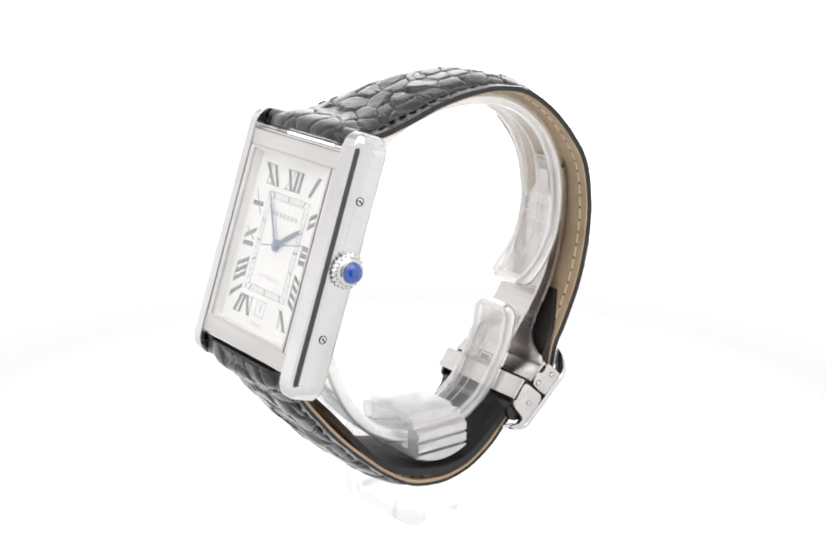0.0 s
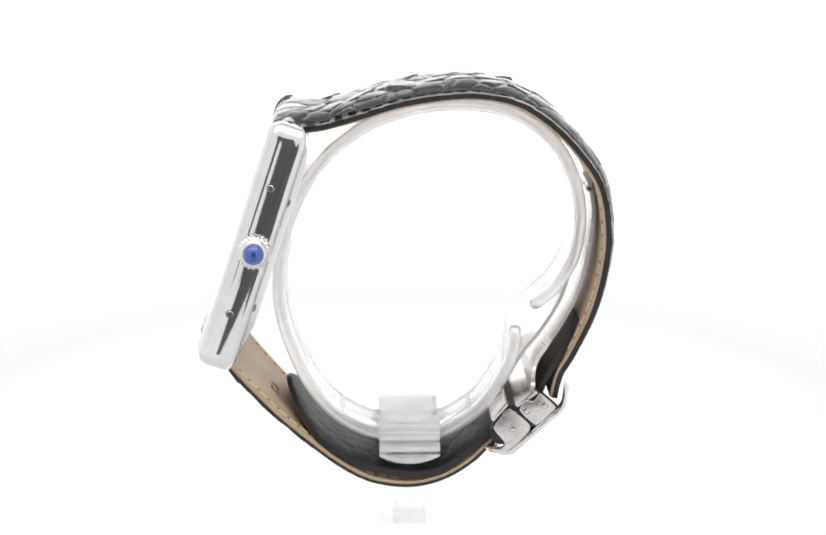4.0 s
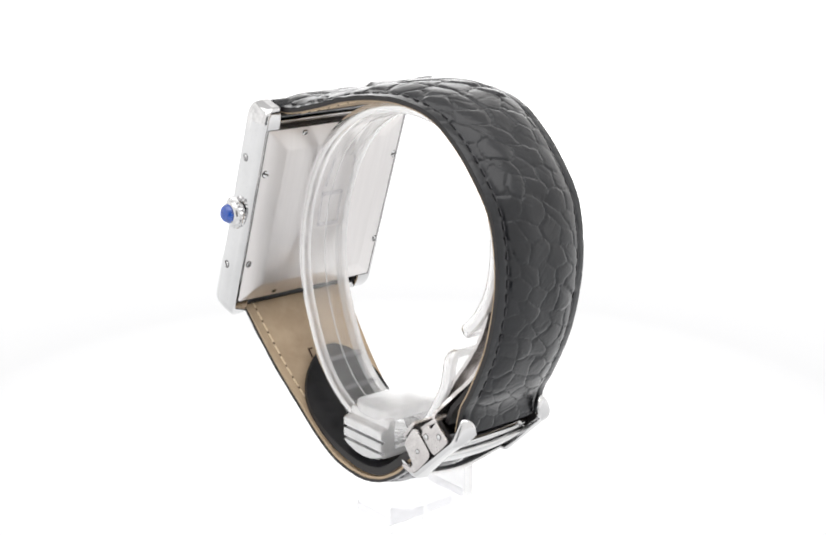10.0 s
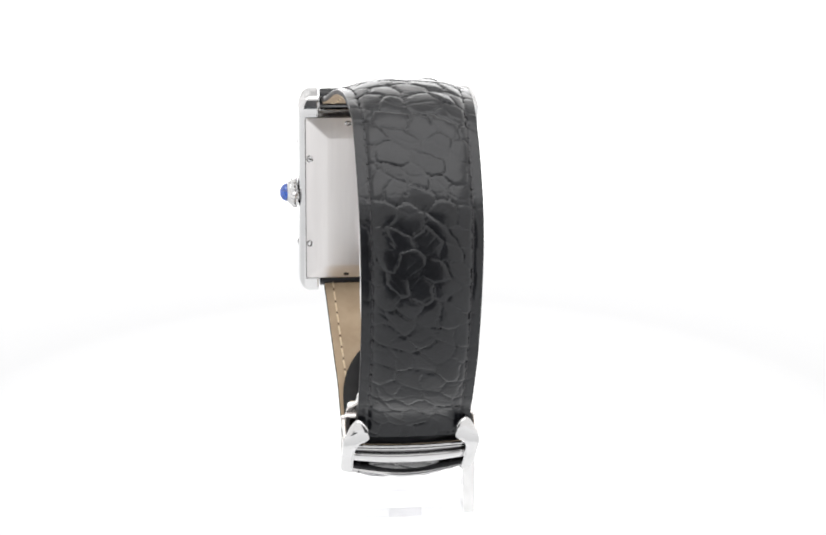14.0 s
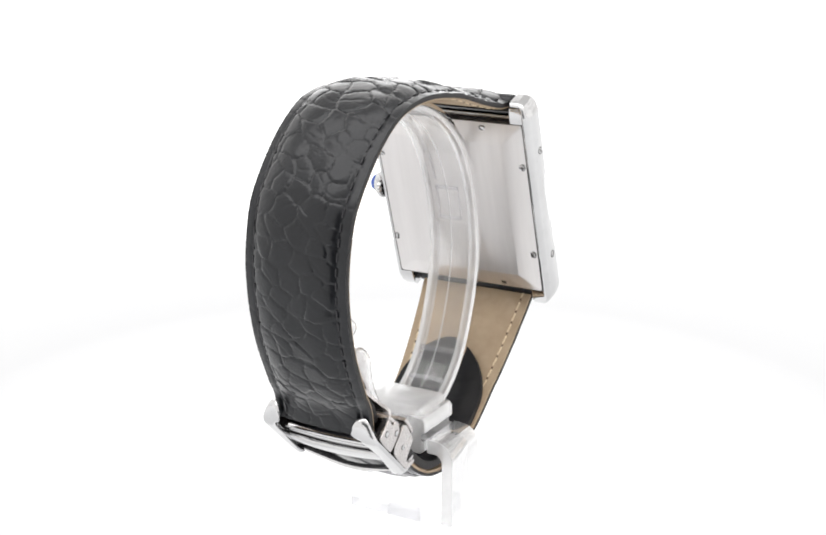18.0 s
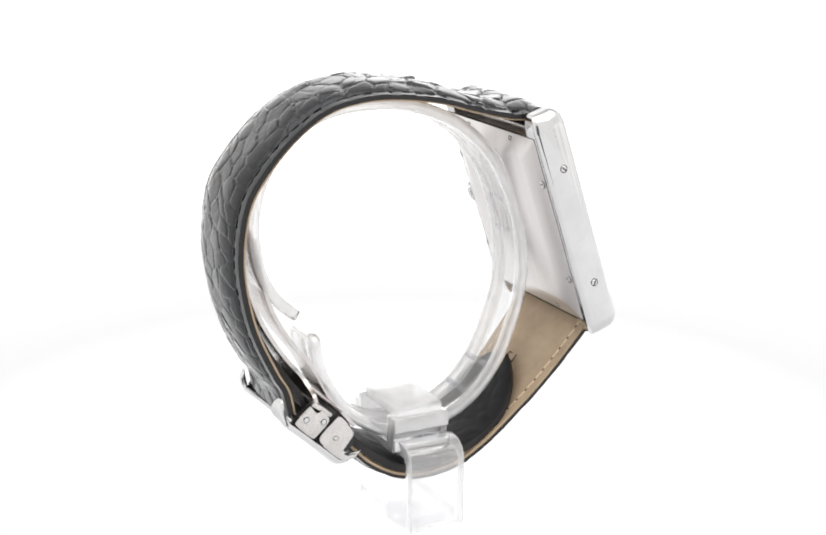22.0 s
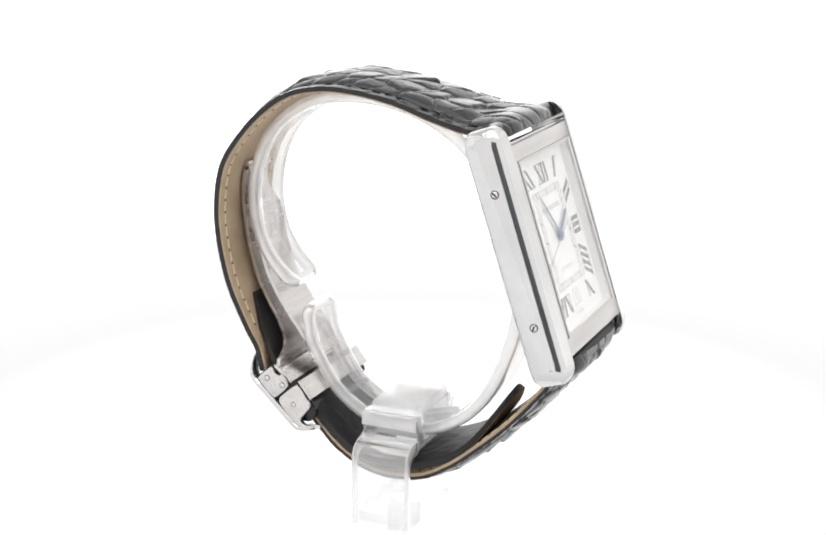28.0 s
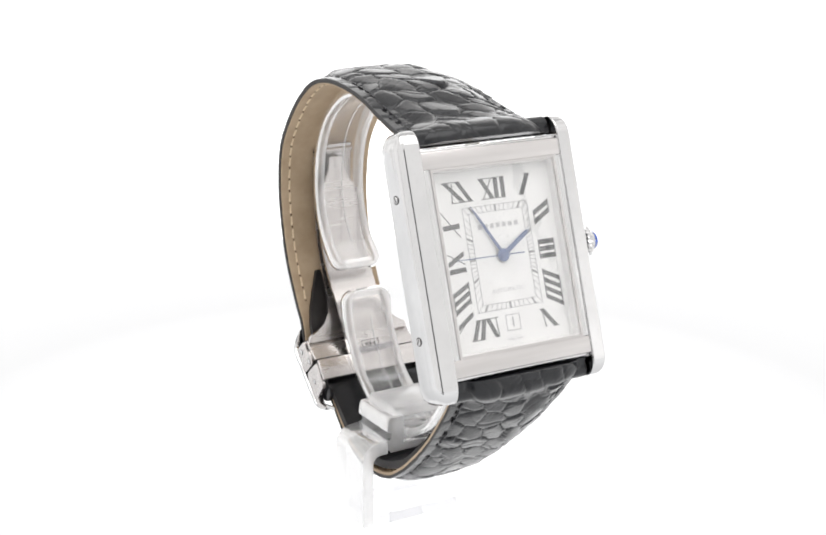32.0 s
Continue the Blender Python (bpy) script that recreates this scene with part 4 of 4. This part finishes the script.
def horn_body(side):
    """One side of the frame: a flat bar with rounded edges that ends in a hook laid over the strap."""
    path, at = spline([(9.4, 16.7), (9.5, 14.6), (9.55, 11.0), (9.5, 7.0), (9.4, 4.6), (9.05, 3.0), (8.3, 1.95), (7.4, 1.6), (6.55, 1.65)], 0.3)
    wide = np.interp(at, [0, 2, 10, 13, at[-1]], [0.85, 0.98, 0.98, 1.15, 1.3])
    end = np.minimum(at, at[-1] - at)
    wide = wide * np.sqrt(np.clip(1 - (1 - np.clip(end / 1.1, 0, 1)) ** 2, 0.02, 1))
    across = normals(path)
    section = [(-1.0, 0.65), (-0.96, 0.3), (-0.75, 0.12), (0.75, 0.12), (0.96, 0.3), (1.0, 0.65), (0.94, 0.95), (0.7, 1.12), (0.3, 1.17), (-0.3, 1.17), (-0.7, 1.12), (-0.94, 0.95)]
    verts, faces, m = [], [], len(section)
    for k in range(len(path)):
        for a, r in section:
            p = path[k] + across[k] * wide[k] * a
            verts.append(on_cover(side * p[0], p[1], r))
    for k in range(len(path) - 1):
        faces += [(k * m + j, k * m + (j + 1) % m, (k + 1) * m + (j + 1) % m, (k + 1) * m + j) for j in range(m)]
    faces += [tuple(range(m)), tuple(range((len(path) - 1) * m, len(path) * m))]
    return build(verts, faces)


for side in (1, -1):
    part("horn", horn_body(side), STEEL, cover, "polished curved horn of the buckle")
part("cross_bar", curved_bar(8.8, 8.9, 10.9, -0.4, 0.55, 0.2, 0.25), STEEL, cover)
# Added plate: leather behind the openings, and dark for the shade inside.
part("opening_backing", curved_bar(8.6, 5.0, 14.2, -2.4, -1.6, 0.3, 0.1), LEATHER, cover, "black leather plate added to darken the buckle openings")
for q in (6.6, 7.7):
    part("thin_bar", curved_bar(8.7, q, q + 0.6, -0.9, -0.1, 0.2, 0.12), STEEL, cover)

# ---- clear display stand ----
STAND_LIFT = 75.0
stand = new("display_stand")
tagged(stand, "clear acrylic watch stand with open ring and bracket", "watch stand")
RING = [(20.6, -5.0), (24.8, -1.0), (27.6, 4.2), (28.5, 11.2), (27.0, 18.5), (23.0, 24.6), (16.4, 28.9), (8.1, 30.2), (0.0, 29.3), (-8.1, 26.0), (-15.2, 19.7), (-19.9, 10.7),
        (-21.7, 1.5), (-21.3, -5.5), (-19.4, -12.0), (-16.7, -17.9), (-12.9, -22.6), (-8.2, -25.7), (-3.5, -27.1), (0.5, -27.4), (5.3, -26.8), (9.0, -25.0), (12.8, -22.1), (15.4, -18.3), (17.6, -14.1),
        (18.5, -9.6), (18.5, -7.2)]
line, s = spline(RING, 0.35)
nrm = normals(line)
one = np.ones(len(s))


def ring_body():
    """The ring's rounded section drawn along its line; both ends are rounded in plan and in thickness."""
    near = 2.6 * (1 - np.cos(np.linspace(0, math.pi / 2, 12)))
    t = np.concatenate([near, np.arange(3.0, s[-1] - 2.8, 0.4), s[-1] - near[::-1]])
    half_section = [(2.4, 0.0), (1.3, 0.0), (0.7, 0.02), (0.25, 0.2), (0.02, 0.6), (0.0, 1.05), (0.02, 1.5), (0.25, 1.9), (0.7, 2.08), (1.3, 2.1), (1.55, 1.96), (2.4, 1.95)]
    section = [(-1, d, r) for d, r in half_section] + [(1, d, r) for d, r in reversed(half_section)]
    verts, faces, kinds, m = [], [], [], len(section)
    for v in t:
        p = np.array([np.interp(v, s, line[:, 0]), np.interp(v, s, line[:, 1])])
        q = np.array([np.interp(v, s, nrm[:, 0]), np.interp(v, s, nrm[:, 1])])
        q /= np.linalg.norm(q)
        end = min(v, s[-1] - v)
        half = 4.8 - 2.2 * (1 - math.sqrt(max(0.0, 1 - (1 - min(1.0, end / 2.6)) ** 2)))
        thin = 0.35 + 0.65 * math.sqrt(max(0.0, 1 - (1 - min(1.0, end / 1.0)) ** 2))
        for side, d, r in section:
            w = p + q * (1.05 + (r - 1.05) * thin)
            verts.append(((1.8 + side * (half - d * half / 4.8)) * MM, w[0] * MM, (w[1] + STAND_LIFT) * MM))
    for i in range(len(t) - 1):
        end = min(t[i], s[-1] - t[i])
        for j in range(m):
            faces.append((i * m + j, i * m + (j + 1) % m, (i + 1) * m + (j + 1) % m, (i + 1) * m + j))
            d = max(section[j][1], section[(j + 1) % m][1])
            kinds.append(1 if d < 0.65 or end < 0.5 else 2 if d < 1.6 or end < 1.2 else 0)
    faces += [tuple(range(m)), tuple(range((len(t) - 1) * m, len(t) * m))]
    return build(verts, faces), kinds + [1, 1]


body, kinds = ring_body()
ring = part("open_ring", body, ACRYLIC, stand, "clear acrylic open ring holding the strap")
for material in (ACRYLIC_EDGE, ACRYLIC_RIM):
    ring.data.materials.append(material)
for f, kind in zip(ring.data.polygons, kinds):
    f.material_index = kind

tip = np.minimum(s, s[-1] - s)
inside = tip > 5.0
part("ring_line", ribbon(line[inside], nrm[inside], 1.9 * one[inside], 2.0 * one[inside], 1.95 * one[inside], 2.12 * one[inside], STAND_LIFT), ACRYLIC_RIM, ring, "fine white centre line of the ring")

for y, z in ((-16.2, -18.8), (-11.9, -23.6), (11.4, -23.4), (15.6, -18.0)):
    i = int(np.argmin(np.hypot(line[:, 0] - y, line[:, 1] - z)))
    p, q = line[i] + nrm[i] * 2.0, nrm[i]
    d = np.array([q[1], -q[0]])
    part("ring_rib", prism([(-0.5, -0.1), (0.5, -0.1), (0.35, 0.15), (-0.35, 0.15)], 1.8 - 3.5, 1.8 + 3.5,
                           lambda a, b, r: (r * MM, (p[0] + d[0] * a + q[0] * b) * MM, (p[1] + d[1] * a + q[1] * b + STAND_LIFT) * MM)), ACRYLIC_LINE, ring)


# window and slot moulded into the ring behind the case


def ring_bar(y0, z0, y1, z1, x0, x1):
    a, b = sorted(int(np.argmin(np.hypot(line[:, 0] - y, line[:, 1] - z))) for y, z in ((y0, z0), (y1, z1)))
    k = slice(a, max(b, a + 2) + 1)
    u = one[k]
    part("moulded_edge", ribbon(line[k], nrm[k], 1.95 * u, 2.24 * u, x0 * u, x1 * u, STAND_LIFT), ACRYLIC_FOOT, ring)


for x in (-0.25, 3.8):
    ring_bar(-19.3, 11.8, -20.75, 5.6, x, x + 0.22)
ring_bar(-19.3, 11.9, -19.35, 11.6, -0.25, 4.0)
ring_bar(-20.7, 5.8, -20.75, 5.5, -0.25, 4.0)
ring_bar(-15.7, 18.75, -18.7, 13.1, 3.6, 3.95)


def at_stand(x, y, z):
    return (x * MM, y * MM, (z + STAND_LIFT) * MM)


def arc(cx, cz, r, a0, a1, n=7):
    return [(cx + r * math.cos(radians(a0 + (a1 - a0) * k / n)), cz + r * math.sin(radians(a0 + (a1 - a0) * k / n))) for k in range(n + 1)]


along_y = lambda p, q, r: at_stand(p, r, q)
def arched_block(profile, y0, y1, lift, n=9):
    """A profile in (x, z) drawn along y; its lowest points rise towards both ends to follow the strap."""
    verts, faces, m = [], [], len(profile)
    low = min(q for _, q in profile)
    for k in range(n):
        y = y0 + (y1 - y0) * k / (n - 1)
        for p, q in profile:
            verts.append(at_stand(p, y, q + (lift * (2 * k / (n - 1) - 1) ** 2 if q < low + 1.0 else 0)))
    for k in range(n - 1):
        for j in range(m):
            faces.append((k * m + j, k * m + (j + 1) % m, (k + 1) * m + (j + 1) % m, (k + 1) * m + j))
    faces += [tuple(range(m)), tuple(range((n - 1) * m, n * m))]
    bm = build(verts, faces)
    bmesh.ops.recalc_face_normals(bm, faces=bm.faces)
    sharp = [e for e in bm.edges if len(e.link_faces) == 2 and e.calc_face_angle(0) > 0.6]
    bmesh.ops.bevel(bm, geom=sharp, offset=0.22 * MM, segments=2, affect="EDGES", profile=0.5, clamp_overlap=True)
    return bm


plan = [(-5.0, -4.3), (6.5, -4.6)] + [(6.5 + 2.0 * math.sin(radians(a)), -4.6 * math.cos(radians(a))) for a in range(20, 180, 20)] + [(6.5, 4.5), (-5.0, 4.3)]
part("saddle", prism(plan, -23.25, -21.2, lambda p, q, r: at_stand(p, q, r), 0.6, 3), ACRYLIC_SADDLE, stand, "clear acrylic saddle plate under the ring")
clip = part("clip_block", arched_block([(-6.2, -23.2), (-6.4, -25.1), (-5.8, -25.45), (-5.8, -26.3), (-6.4, -26.6), (-6.4, -28.2), (-5.6, -28.9), (9.2, -30.0), (9.8, -29.5), (9.8, -28.0), (9.25, -27.85), (9.25, -27.6), (9.8, -27.45),
                                 (9.8, -26.0), (9.25, -25.85), (9.25, -25.6), (9.8, -25.45), (9.8, -24.2), (9.2, -23.8), (8.3, -23.6), (7.9, -22.5), (6.8, -22.2), (6.8, -27.5), (-3.2, -27.5), (-3.2, -22.7), (-5.8, -22.7)],
                                -4.7, 5.3, 1.3), ACRYLIC_CLIP, stand, "clear acrylic stepped clip block")
# Groove faces take the darker tint in place of refracted dark.
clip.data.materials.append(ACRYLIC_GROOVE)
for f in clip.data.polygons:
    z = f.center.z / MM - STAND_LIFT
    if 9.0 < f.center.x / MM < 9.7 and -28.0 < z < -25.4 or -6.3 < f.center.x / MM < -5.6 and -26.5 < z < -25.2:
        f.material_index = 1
bracket = [(-6.45, -26.3)] + arc(-8.0, -29.6, 3.2, 90, 180) + [(-11.2, -41.2), (-9.2, -41.2)] + arc(-7.8, -30.2, 1.4, 180, 90) + [(-6.45, -28.8)]
bent = part("bracket", prism(bracket, -5.2, 4.8, along_y, 0.25), ACRYLIC_BRACKET, stand, "clear acrylic bracket bent round the strap")


bent.data.materials.append(ACRYLIC_RIM)
for f in bent.data.polygons:
    if abs(f.normal.y) > 0.3:
        f.material_index = 1


def drilled_plate(x0, x1, y0, y1, z0, z1, cx, cy, r, n=28):
    """A plate with a round hole through it."""
    outer, inner = [], []
    for k in range(n):
        a = 2 * math.pi * (k + 0.5) / n
        dx, dy = math.cos(a), math.sin(a)
        t = min(((x1 if dx > 0 else x0) - cx) / dx, ((y1 if dy > 0 else y0) - cy) / dy)
        outer.append((cx + dx * t, cy + dy * t))
        inner.append((cx + dx * r, cy + dy * r))
    verts = [at_stand(x, y, z) for z in (z0, z1) for ringed in (outer, inner) for x, y in ringed]
    faces = []
    for k in range(n):
        j = (k + 1) % n
        faces += [(k, j, n + j, n + k), (2 * n + k, 2 * n + j, 3 * n + j, 3 * n + k), (k, j, 2 * n + j, 2 * n + k), (n + k, n + j, 3 * n + j, 3 * n + k)]
    return build(verts, faces)


plate = part("base_plate", drilled_plate(-9.15, 8.0, -5.0, 5.2, -41.2, -39.5, 1.2, 0.8, 3.1), ACRYLIC_FOOT, stand, "clear acrylic foot plate with a drilled hole", False)
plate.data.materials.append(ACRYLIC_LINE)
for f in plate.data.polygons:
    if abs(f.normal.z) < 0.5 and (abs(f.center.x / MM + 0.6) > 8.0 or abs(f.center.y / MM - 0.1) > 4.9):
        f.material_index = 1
part("post", lathe([(2.6, -75.0), (2.8, -74.6), (2.8, -41.6), (2.6, -41.2)], lambda a, b, h: at_stand(0.2 + a, 0.5 + b, h), 32), ACRYLIC_POST, stand, "clear acrylic post on the turning table")


def motions():
    times = [2.0 * k for k in range(17)]
    walk(watch, [(t, pose(0, 0, FLOOR - WATCH_LIFT * MM, 0, 0, turn(t))) for t in times])
    walk(stand, [(t, pose(0, 0, 0, 0, 0, turn(t))) for t in times])
    walk(second_hand, [(t, at_angle(second_hand, 79.0 + 6.0 * t)) for t in times])
    walk(minute_hand, [(t, at_angle(minute_hand, 326.5 + 0.1 * t)) for t in (0.0, 32.0)])
    walk(hour_hand, [(t, at_angle(hour_hand, 57.5 + t / 120)) for t in (0.0, 32.0)])


motions()
